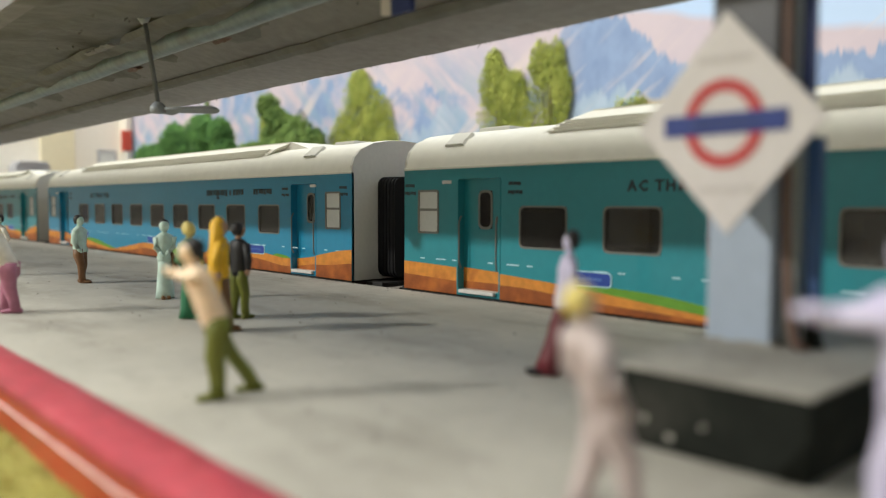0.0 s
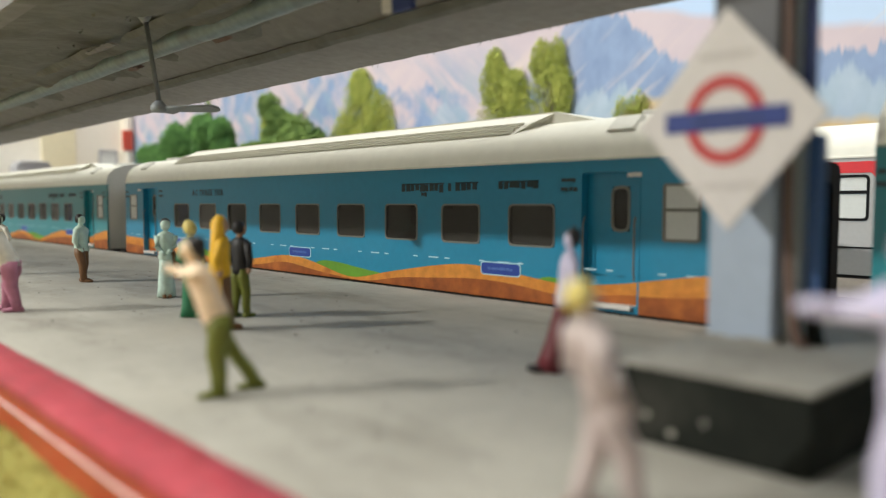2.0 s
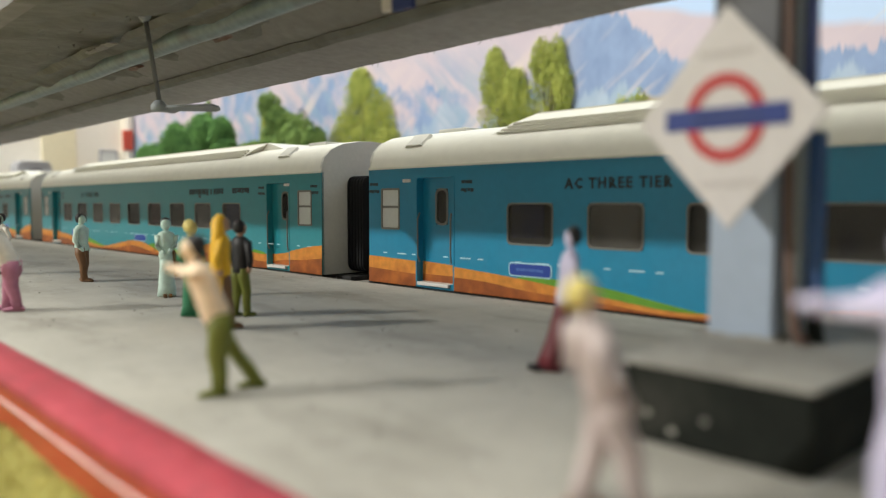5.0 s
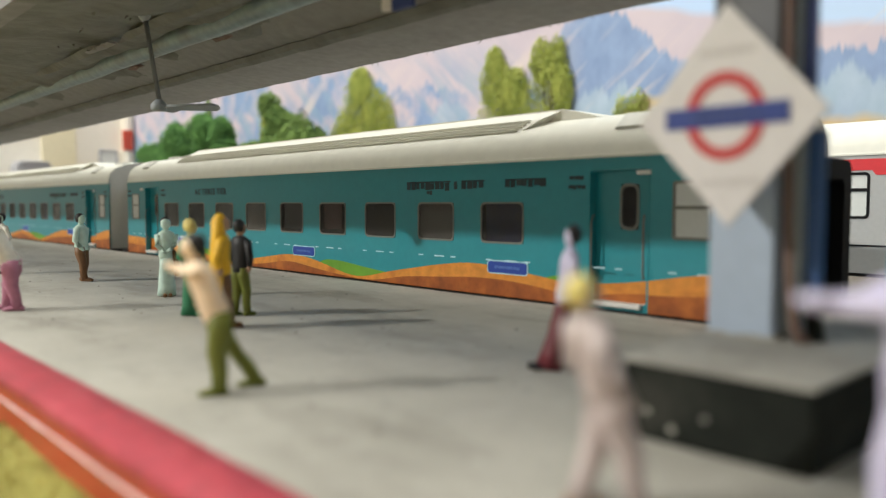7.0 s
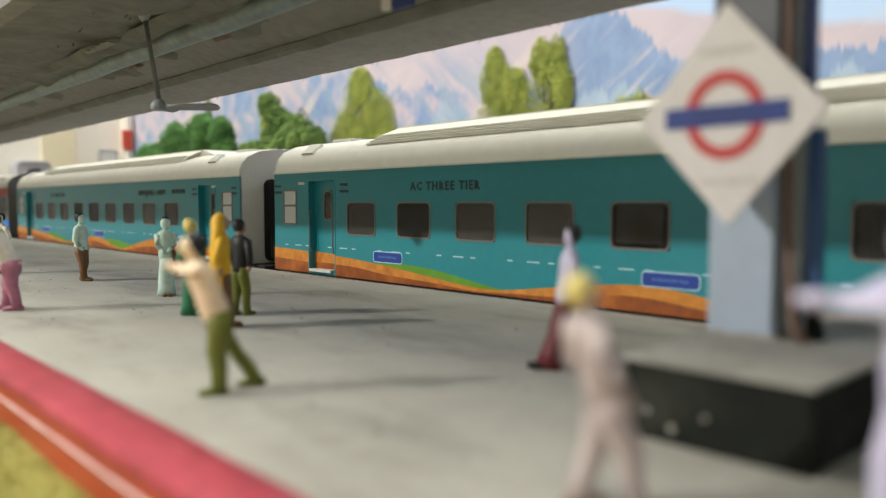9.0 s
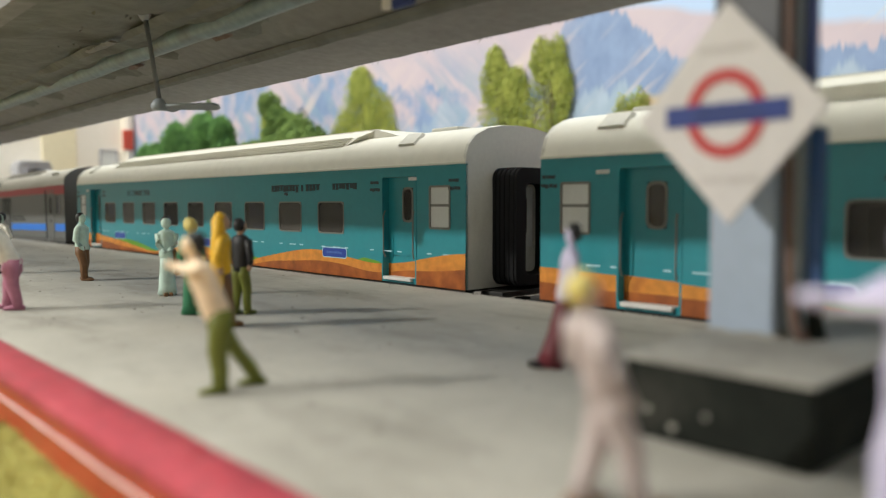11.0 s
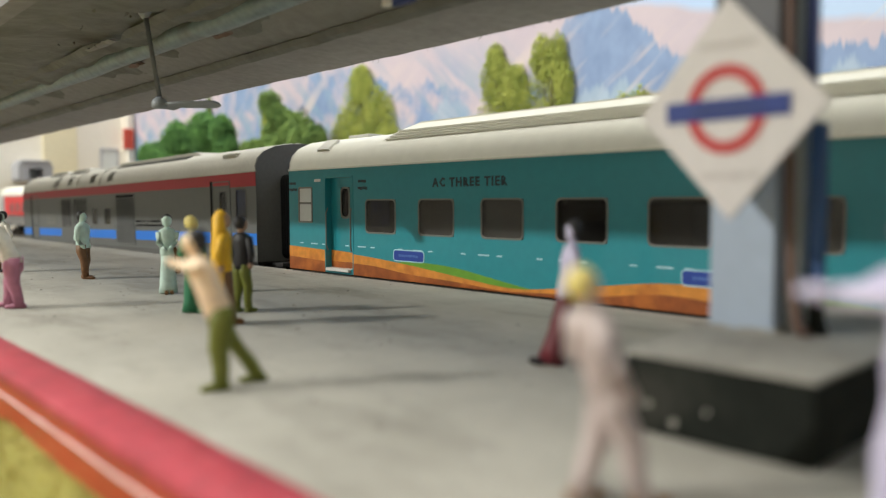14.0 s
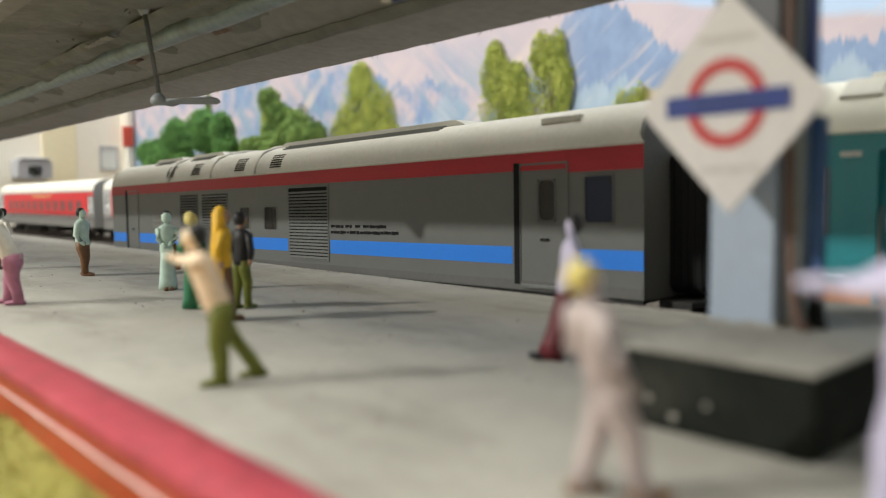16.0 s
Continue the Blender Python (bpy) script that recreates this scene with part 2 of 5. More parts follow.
def add_box(bm, x0, x1, y0, y1, z0, z1, bevel=0.0, mi=0):
    r = bmesh.ops.create_cube(bm, size=1)
    vs = r["verts"]
    for v in vs:
        v.co = Vector((x0 + (v.co.x + 0.5) * (x1 - x0), y0 + (v.co.y + 0.5) * (y1 - y0), z0 + (v.co.z + 0.5) * (z1 - z0)))
    fs = {f for v in vs for f in v.link_faces}
    for f in fs:
        f.material_index = mi
    if bevel:
        es = {e for v in vs for e in v.link_edges}
        bmesh.ops.bevel(bm, geom=list(es), offset=bevel, segments=2, affect="EDGES", profile=0.6, material=mi)
    return bm


def box(x0, x1, y0, y1, z0, z1, bevel=0.0):
    return add_box(bmesh.new(), x0, x1, y0, y1, z0, z1, bevel)


def add_prism(bm, outline, axis, a, b, mi=0):
    """Extrude a closed outline of (p, q) between a and b along axis: 'x' outline in (y, z); 'y' in (x, z); 'z' in (x, y)."""
    def at(p, q, t):
        return {"x": (t, p, q), "y": (p, t, q), "z": (p, q, t)}[axis]
    va = [bm.verts.new(at(p, q, a)) for p, q in outline]
    vb = [bm.verts.new(at(p, q, b)) for p, q in outline]
    n = len(outline)
    fs = [bm.faces.new(va[::-1]), bm.faces.new(vb)]
    fs += [bm.faces.new((va[i], va[(i + 1) % n], vb[(i + 1) % n], vb[i])) for i in range(n)]
    for f in fs:
        f.material_index = mi
    return bm


def prism(outline, axis, a, b):
    return add_prism(bmesh.new(), outline, axis, a, b)


def add_tube(bm, pts, radii, sides=8, mi=0):
    """A round tube along points, with a radius at each, closed at both ends."""
    rings = []
    pts = [Vector(p) for p in pts]
    for i, p in enumerate(pts):
        d = (pts[min(i + 1, len(pts) - 1)] - pts[max(i - 1, 0)]).normalized()
        u = d.orthogonal().normalized() if abs(d.z) < 0.9 else (Vector((1, 0, 0)) - d * d.x).normalized()
        w = d.cross(u)
        r = radii[i] if isinstance(radii, (list, tuple)) else radii
        rx, ry = r if isinstance(r, tuple) else (r, r)
        rings.append([bm.verts.new(p + u * math.cos(2 * math.pi * k / sides) * rx + w * math.sin(2 * math.pi * k / sides) * ry) for k in range(sides)])
    fs = [bm.faces.new(rings[0][::-1]), bm.faces.new(rings[-1])]
    for a, b in zip(rings, rings[1:]):
        fs += [bm.faces.new((a[k], a[(k + 1) % sides], b[(k + 1) % sides], b[k])) for k in range(sides)]
    for f in fs:
        f.material_index = mi
    return bm


def tube(pts, radii, sides=8):
    return add_tube(bmesh.new(), pts, radii, sides)


def rounded(x0, x1, z0, z1, r, n=4):
    out = []
    for cx, cz, a0 in ((x1 - r, z1 - r, 0), (x0 + r, z1 - r, 90), (x0 + r, z0 + r, 180), (x1 - r, z0 + r, 270)):
        out += [(cx + r * math.cos(radians(a0 + 90 * k / n)), cz + r * math.sin(radians(a0 + 90 * k / n))) for k in range(n + 1)]
    return out


def add_ring(bm, outer, inner, axis, a, b, mi=0):
    """A frame between two outlines of the same count, extruded."""
    def at(p, q, t):
        return {"x": (t, p, q), "y": (p, t, q), "z": (p, q, t)}[axis]
    n = len(outer)
    o0, o1 = [bm.verts.new(at(p, q, a)) for p, q in outer], [bm.verts.new(at(p, q, b)) for p, q in outer]
    i0, i1 = [bm.verts.new(at(p, q, a)) for p, q in inner], [bm.verts.new(at(p, q, b)) for p, q in inner]
    for k in range(n):
        j = (k + 1) % n
        for quad in ((o0[k], o0[j], o1[j], o1[k]), (i0[k], i1[k], i1[j], i0[j]), (o0[k], i0[k], i0[j], o0[j]), (o1[k], o1[j], i1[j], i1[k])):
            bm.faces.new(quad).material_index = mi
    return bm


def text_mesh(body, size, x, z, y, mat, parent, flip=False):
    """Raised letters on a side that faces -y, starting at x."""
    cu = bpy.data.curves.new("lettering", "FONT")
    cu.body, cu.size, cu.extrude, cu.resolution_u, cu.offset, cu.space_character = body, size * K, 0.00004, 1, 0.00010, 1.24
    tmp = bpy.data.objects.new("lettering", cu)
    scene.collection.objects.link(tmp)
    me = bpy.data.meshes.new_from_object(tmp.evaluated_get(bpy.context.evaluated_depsgraph_get()))
    bpy.data.objects.remove(tmp)
    me.transform(Matrix.Translation((x * K, y * K, z * K)) @ pose(0, 0, 0, 90))
    me.materials.clear()
    me.materials.append(mat)
    ob = new("lettering", me)
    ob.parent = parent
    return ob


# ---- the layout: board, ground, tracks, platform ----
setting("layout_board", box(-1900, 700, -330, 640, -40, -14), M["wood"], "wooden baseboard under the model railway layout")


def relief_sheet(x0, x1, y0, y1, nx, ny, z, amp, scale):
    bm = bmesh.new()
    vs = [[bm.verts.new((x0 + (x1 - x0) * i / nx, y0 + (y1 - y0) * j / ny, 0)) for j in range(ny + 1)] for i in range(nx + 1)]
    for row in vs:
        for v in row:
            v.co.z = z + amp * noise.noise(Vector((v.co.x, v.co.y, 3.1)) / scale)
    for i in range(nx):
        for j in range(ny):
            bm.faces.new((vs[i][j], vs[i + 1][j], vs[i + 1][j + 1], vs[i][j + 1]))
    return bm


setting("ground", relief_sheet(-1900, 700, -330, 640, 160, 80, -12.6, 0.7, 40), M["ballast"], "grey-brown ballast ground of the layout")


def ribbon_xz(rows, step, y0, y1, z0, x_end, x_from=0.0):
    """An upright slab whose top follows rows of (x, z)."""
    n = max(2, int((x_end - x_from) / step))
    top = [(x_from + (x_end - x_from) * i / n, sum(lerp(rows, x_from + (x_end - x_from) * i / n + q) for q in (-5, -2.5, 0, 2.5, 5)) / 5) for i in range(n + 1)]
    bm = bmesh.new()
    for (xa, za), (xb, zb) in zip(top, top[1:]):
        if za <= z0 + 0.02 and zb <= z0 + 0.02:
            continue
        q = [bm.verts.new((x, y, z)) for x, z, y in ((xa, z0, y0), (xb, z0, y0), (xb, max(zb, z0 + 0.01), y0), (xa, max(za, z0 + 0.01), y0))]
        r = [bm.verts.new((v.co.x, y1, v.co.z)) for v in q]
        bm.faces.new(q)
        bm.faces.new(r[::-1])
        bm.faces.new((q[3], q[2], r[2], r[3]))
    bmesh.ops.remove_doubles(bm, verts=bm.verts, dist=0.001)
    return bm


# grass bank before the platform, as a mat of short fibres on a sheet
bank = setting("grass_bank", relief_sheet(-900, 120, -70, 24.0, 220, 40, -5.9, 0.9, 9), M["grass"], "dry yellow-green grass beside the platform wall")


def grass_tufts():
    rnd = random.Random(4)
    bm = bmesh.new()
    for _ in range(9000):
        x, y = rnd.uniform(-190, -35), rnd.uniform(-6, 22.2)
        z = -6.3 + 0.9 * noise.noise(Vector((x, y, 3.1)) / 9)
        h, a, w = rnd.uniform(0.6, 2.0), rnd.uniform(0, 6.28), rnd.uniform(0.1, 0.22)
        lean = Vector((rnd.uniform(-0.8, 0.8), rnd.uniform(-0.8, 0.8), h))
        d = Vector((math.cos(a) * w, math.sin(a) * w, 0))
        p = Vector((x, y, z))
        bm.faces.new([bm.verts.new(q) for q in (p - d, p + d, p + lean)])
    return bm


tagged(part("grass_blades", grass_tufts(), foliage("straw_grass_blades", (0.15, 0.17, 0.03), (0.52, 0.47, 0.14)), None, "short straw-yellow and green static grass fibres"), kind="stuff")

# platform slab, its red coping and painted face
FAR_EDGE = 121.6
slab = setting("platform", box(-1700, 420, 28.0, FAR_EDGE, -12.5, 0.0), M["platform"], "grey concrete station platform with smudges and faint painted shadow streaks")
cop = bmesh.new()
rows = []
for i in range(331):
    x = -1000 + 4 * i
    w = [noise.noise(Vector((x / 9.0, k * 3.3, 0.5))) * 0.13 for k in range(6)]
    rows.append([cop.verts.new((x, y + w[k], z + w[k] * 0.7)) for k, (y, z) in enumerate(((22.4, -1.1), (22.3, 0.05), (22.7, 0.38), (25.5, 0.42), (28.1, 0.36), (28.5, -0.1)))])
for ra, rb in zip(rows, rows[1:]):
    for k in range(5):
        cop.faces.new((ra[k], rb[k], rb[k + 1], ra[k + 1]))
part("coping", cop, M["coping"], slab, "pinkish-red painted platform coping", True)
face = box(-1700, 420, 22.7, 28.0, -12.5, -0.9)
part("platform_face", face, M["red_face"], slab, "brick-red painted platform face")
# thin pale strip modelled in place of the highlight on the ledge
part("ledge_glint", tube([(x, 22.6, -2.75 + 0.22 * noise.noise(Vector((x / 9, 4, 0)))) for x in range(-700, 130, 3)], [0.2 + 0.07 * noise.noise(Vector((x / 5, 7, 0))) for x in range(-700, 130, 3)], 8), M["edge_glint"], slab, "glossy pale pink strip standing for the highlight on the wall's ledge", True)


def crumbs():
    rnd = random.Random(9)
    bm = bmesh.new()
    for k in range(520):
        x, y = rnd.uniform(-420, -30), rnd.uniform(34, 121)
        if k > 150:
            y = 121.5 - abs(rnd.gauss(0, 0.7))
        r = rnd.uniform(0.10, 0.36)
        vs = [bm.verts.new((x + r * rnd.uniform(0.6, 1.6) * math.cos(a), y + r * math.sin(a), 0.02)) for a in (0.3, 1.6, 2.9, 4.2, 5.4)]
        top = bm.verts.new((x, y, r * 0.7))
        for k in range(5):
            bm.faces.new((vs[k], vs[(k + 1) % 5], top))
    return bm


tagged(part("grit", crumbs(), M["ballast"], None, "dark crumbs of grit scattered on the platform"), kind="stuff")


def track(y, name, lift=0.0, dip=0.0):
    """Rails on sleepers; past x = -600 the line lies lower by dip, with a ramp before it."""
    root = thing(name, "model railway track of steel rails on dark sleepers", "track", "tracks", (0, y, lift))
    knots = ((-1700, -dip), (-605, -dip), (-330, 0.0), (500, 0.0))
    bed, sleepers = bmesh.new(), bmesh.new()
    for (xa, da), (xb, db) in zip(knots, knots[1:]):
        ring = [[bed.verts.new((x, p, max(q + d, -13.2 - lift) if q > -13 else -13.2 - lift)) for p, q in ((-24, -13.2), (-18, -12.2), (18, -12.2), (24, -13.2))] for x, d in ((xa, da), (xb, db))]
        for k in range(3):
            bed.faces.new((ring[0][k], ring[1][k], ring[1][k + 1], ring[0][k + 1]))
    part("ballast_bed", bed, M["ballast"], root)
    for s in (-8.25, 8.25):
        rail = bmesh.new()
        rings = [[rail.verts.new((x, s + p, q + d)) for p, q in ((-0.5, -10.2), (0.5, -10.2), (0.5, -8.5), (-0.5, -8.5))] for x, d in knots]
        for a, b in zip(rings, rings[1:]):
            for k in range(4):
                rail.faces.new((a[k], b[k], b[(k + 1) % 4], a[(k + 1) % 4]))
        part("rail", rail, M["rail"], root)
    for i in range(290):
        x = -1690 + i * 7.5
        d = lerp(knots, x)
        add_box(sleepers, x, x + 2.6, -15, 15, -12.6 + d, -10.1 + d)
    tagged(part("sleepers", sleepers, M["sleeper"], root), kind="stuff")


TRACK_1, TRACK_2 = 141.5, 223.5
track(TRACK_1, "track")
track(TRACK_2, "track", 3.0, 5.0)

# ---- canopy over the platform ----
canopy = setting("canopy_roof", prism([(42, 61.6), (76, 64.5), (115, 56.6), (115, 58.4), (76, 66.5), (42, 63.4)], "x", -1100, 200), M["canopy"], "grey sheet canopy over the platform")


def under_z(y):
    return lerp(((42, 61.0), (75.5, 63.6), (115, 56.0)), y)


def crumpled_strip(x0, x1, nx, rows, amp, scale):
    """A long strip with a given (y, z) section and an uneven surface."""
    bm = bmesh.new()
    vs = []
    for i in range(nx + 1):
        x = x0 + (x1 - x0) * i / nx
        vs.append([bm.verts.new((x, y, z + amp * noise.noise(Vector((x, y * 1.3, 7.7)) / scale) + 0.45 * amp * abs(noise.noise(Vector((x + y, y - x * 0.4, 2.2)) / (scale * 0.45))))) for y, z in rows])
    for a, b in zip(vs, vs[1:]):
        for j in range(len(rows) - 1):
            bm.faces.new((a[j], b[j], b[j + 1], a[j + 1]))
    return bm


under = crumpled_strip(-900, 200, 520, [(42.5 + 1.5 * k, under_z(42.5 + 1.5 * k)) for k in range(46)], 2.3, 19)
part("soffit_sheet", under, M["canopy"], canopy, "crumpled grey paper lining under the canopy", True)
def rough_beam(section, x0, x1, n, amp, scale, seed):
    """A long beam with a closed (y, z) section whose corners wander a little, as in cut card."""
    bm = bmesh.new()
    rings = []
    for i in range(n + 1):
        x = x0 + (x1 - x0) * i / n
        rings.append([bm.verts.new((x, y + amp * noise.noise(Vector((x / scale, k * 5.1, seed))), z + amp * noise.noise(Vector((x / scale, k * 3.7, seed + 9))))) for k, (y, z) in enumerate(section)])
    m = len(section)
    for ra, rb in zip(rings, rings[1:]):
        for k in range(m):
            bm.faces.new((ra[k], rb[k], rb[(k + 1) % m], ra[(k + 1) % m]))
    bm.faces.new(rings[0])
    bm.faces.new(rings[-1][::-1])
    return bm


part("eaves_board", rough_beam([(98.2, 56.5), (107, 55.6), (115.6, 54.6), (115.6, 58.8), (114.6, 58.8), (114.2, 56.4), (98.2, 57.6)], -1100, 200, 420, 0.22, 7.0, 1.0), M["canopy_edge"], canopy, "pale grey eaves board along the canopy")
part("eaves_board", rough_beam([(47, 61.2), (42, 60.6), (42, 63.8), (42.6, 63.8), (42.6, 61.6), (47, 62.0)], -1100, 200, 120, 0.15, 12.0, 2.0), M["canopy_edge"], canopy)
part("lining_panel", rough_beam([(97.6, 57.7), (92, 59.4), (86.6, 61.2), (86.6, 62.4), (97.6, 58.9)], -900, 200, 300, 0.35, 14.0, 21.0), M["canopy_edge"], canopy, "flat grey lining panel beside the purlin")
part("lap_strip", rough_beam([(98.9, 56.0), (97.3, 56.5), (96.4, 57.6), (97.6, 58.2), (99.2, 56.6)], -900, 200, 340, 0.3, 9.0, 22.0), M["canopy"], canopy, "bent lap of grey paper along the eaves")
part("paper_strip", rough_beam([(73.0, 63.2), (75.0, 61.9), (78.4, 61.6), (80.0, 62.8)], -800, 120, 260, 0.8, 18.0, 23.0), M["canopy"], canopy, "bent strip of grey paper lining")
part("purlin", tube([(x, 84.0 + 0.6 * noise.noise(Vector((x / 40, 1, 0))), 62.3 + 0.4 * noise.noise(Vector((x / 30, 2, 0)))) for x in range(-1100, 201, 8)], [2.7 + 0.2 * noise.noise(Vector((x / 17, 8, 0))) for x in range(-1100, 201, 8)], 16), M["pipe"], canopy, "pale blue-grey round purlin with brown stains", True)
for x, d in ((-168, 1.0), (-225, 0.6)):
    part("torn_flap", rough_beam([(86.0, 60.0), (87.0, 59.5), (88.6, 60.1), (87.4, 60.5)], x - 6 * d, x + 6 * d, 14, 0.5, 2.0, x * 0.1), M["cable"], canopy, "torn brown paper flap")
part("torn_flap", rough_beam([(70.2, 60.9), (71.5, 60.5), (72.8, 61.0), (71.5, 61.4)], -216, -198, 14, 0.6, 2.2, 4.4), M["canopy_edge"], canopy, "pale torn flap of lining paper")

def burrs():
    rnd = random.Random(17)
    bm = bmesh.new()
    for _ in range(420):
        x = rnd.uniform(-520, -60)
        p = Vector((x, 115.5 + rnd.uniform(-0.6, 0.2), 54.7))
        d = Vector((rnd.uniform(-1, 1), rnd.uniform(-0.2, 0.6), rnd.uniform(-0.9, -0.05))) * rnd.choice((0.3, 0.5, 0.5, 0.9, 1.3))
        w = rnd.uniform(0.08, 0.4)
        bm.faces.new([bm.verts.new(q) for q in (p + Vector((-w, 0, 0.1)), p + Vector((w, 0, 0.1)), p + d)])
    for _ in range(160):
        x, y = rnd.uniform(-500, -60), rnd.uniform(52, 108)
        z = under_z(y) - 0.35
        p = Vector((x, y, z))
        w, d = rnd.uniform(0.2, 1.2), Vector((rnd.uniform(-2, 2), rnd.uniform(-0.8, 0.8), rnd.uniform(-0.9, -0.1)))
        bm.faces.new([bm.verts.new(q) for q in (p + Vector((-w, 0, 0.1)), p + Vector((w, 0.3, 0.1)), p + d)])
    return bm


tagged(part("paper_burrs", burrs(), M["canopy"], canopy, "torn paper fibres on the canopy edge"), kind="stuff")

# ---- ceiling fan ----
FAN = (-170.1, 71)
fan = thing("ceiling_fan", "grey ceiling fan on a long dark rod under the canopy", "fan", at=(FAN[0], FAN[1], 0))
part("rod", tube([(-1.9, -2.0, 62.8), (-1.0, -1.1, 54), (0, 0, 44)], 0.55, 8), M["fan_rod"], fan, smooth=True)
part("ceiling_cup", tube([(-2.0, -2.1, 63.6), (-1.95, -2.05, 62.4), (-1.9, -2.0, 61.2)], [1.5, 1.4, 0.7], 12), M["fan"], fan, smooth=True)
part("motor", tube([(0, 0, 43.9), (0, 0, 43.4), (0, 0, 42.7), (0, 0, 41.8), (0, 0, 41.4)], [0.7, 1.3, 1.8, 1.8, 1.5], 16), M["fan"], fan, smooth=True)
for ang, far in ((46, 1.0), (106, 0.4)):
    bl = prism([(1.6, -0.9), (5, -1.5), (12.5, -1.9), (13.6, -0.8), (13.6, 0.8), (12.5, 1.7), (5, 1.4), (1.6, 0.8)], "z", 41.9, 42.4)
    bmesh.ops.scale(bl, vec=(far, 1, 1), verts=bl.verts)
    bmesh.ops.rotate(bl, cent=(0, 0, 42.2), matrix=Matrix.Rotation(radians(-14), 3, "X"), verts=bl.verts)
    bmesh.ops.rotate(bl, cent=(0, 0, 0), matrix=Matrix.Rotation(radians(ang), 3, "Z"), verts=bl.verts)
    part("blade", bl, M["fan"], fan)

# ---- trees, building, painted backdrop ----


def clump_crown(seed, spheres, count, size, squash=1.0):
    """Many small leaf clumps scattered through a few overlapping volumes."""
    rnd = random.Random(seed)
    bm = bmesh.new()
    for cx, cy, cz, rx, ry, rz in spheres:
        for _ in range(int(count * 3.6)):
            while True:
                p = Vector((rnd.uniform(-1, 1), rnd.uniform(-1, 1), rnd.uniform(-1, 1)))
                if 0.25 < p.length < 1:
                    break
            k = 1 + 0.22 * noise.noise(p * 2.5 + Vector((cx, cy, cz)))
            c = Vector((cx + p.x * rx * k, cy + p.y * ry * k, cz + p.z * rz * k))
            s = size * rnd.uniform(0.25, 0.6)
            q = Euler((rnd.uniform(0, 6), rnd.uniform(0, 6), rnd.uniform(0, 6))).to_matrix()
            t = [bm.verts.new(c + q @ Vector(v) * s) for v in ((1, 0, -0.4), (-0.6, 0.9, -0.3), (-0.5, -0.9, -0.2), (0.1, 0.1, 0.9 * squash))]
            for a, b, d in ((0, 1, 3), (1, 2, 3), (2, 0, 3), (0, 2, 1)):
                bm.faces.new((t[a], t[b], t[d]))
    return bm


def tree(name, label, x, y, base, trunk_top, r, spheres, mat, seed, count=260, size=3.0):
    root = thing(name, label, "tree", at=(x, y, 0))
    rnd = random.Random(seed)
    part("trunk", tube([(0, 0, base), (rnd.uniform(-1, 1), 0, (base + trunk_top) / 2), (0, 0, trunk_top)], [r, r * 0.8, r * 0.35], 8), M["bark"], root, smooth=True)
    limbs = bmesh.new()
    for cx, cy, cz, *_ in spheres:
        zz = base + (trunk_top - base) * rnd.uniform(0.35, 0.7)
        add_tube(limbs, [(0, 0, zz), (cx * 0.5, cy * 0.5, (zz + cz) / 2 + 2), (cx, cy, cz)], [r * 0.45, r * 0.3, r * 0.12], 6)
    part("limbs", limbs, M["bark"], root)
    part("crown", clump_crown(seed, spheres, count, size), mat, root, smooth=True)
    return root


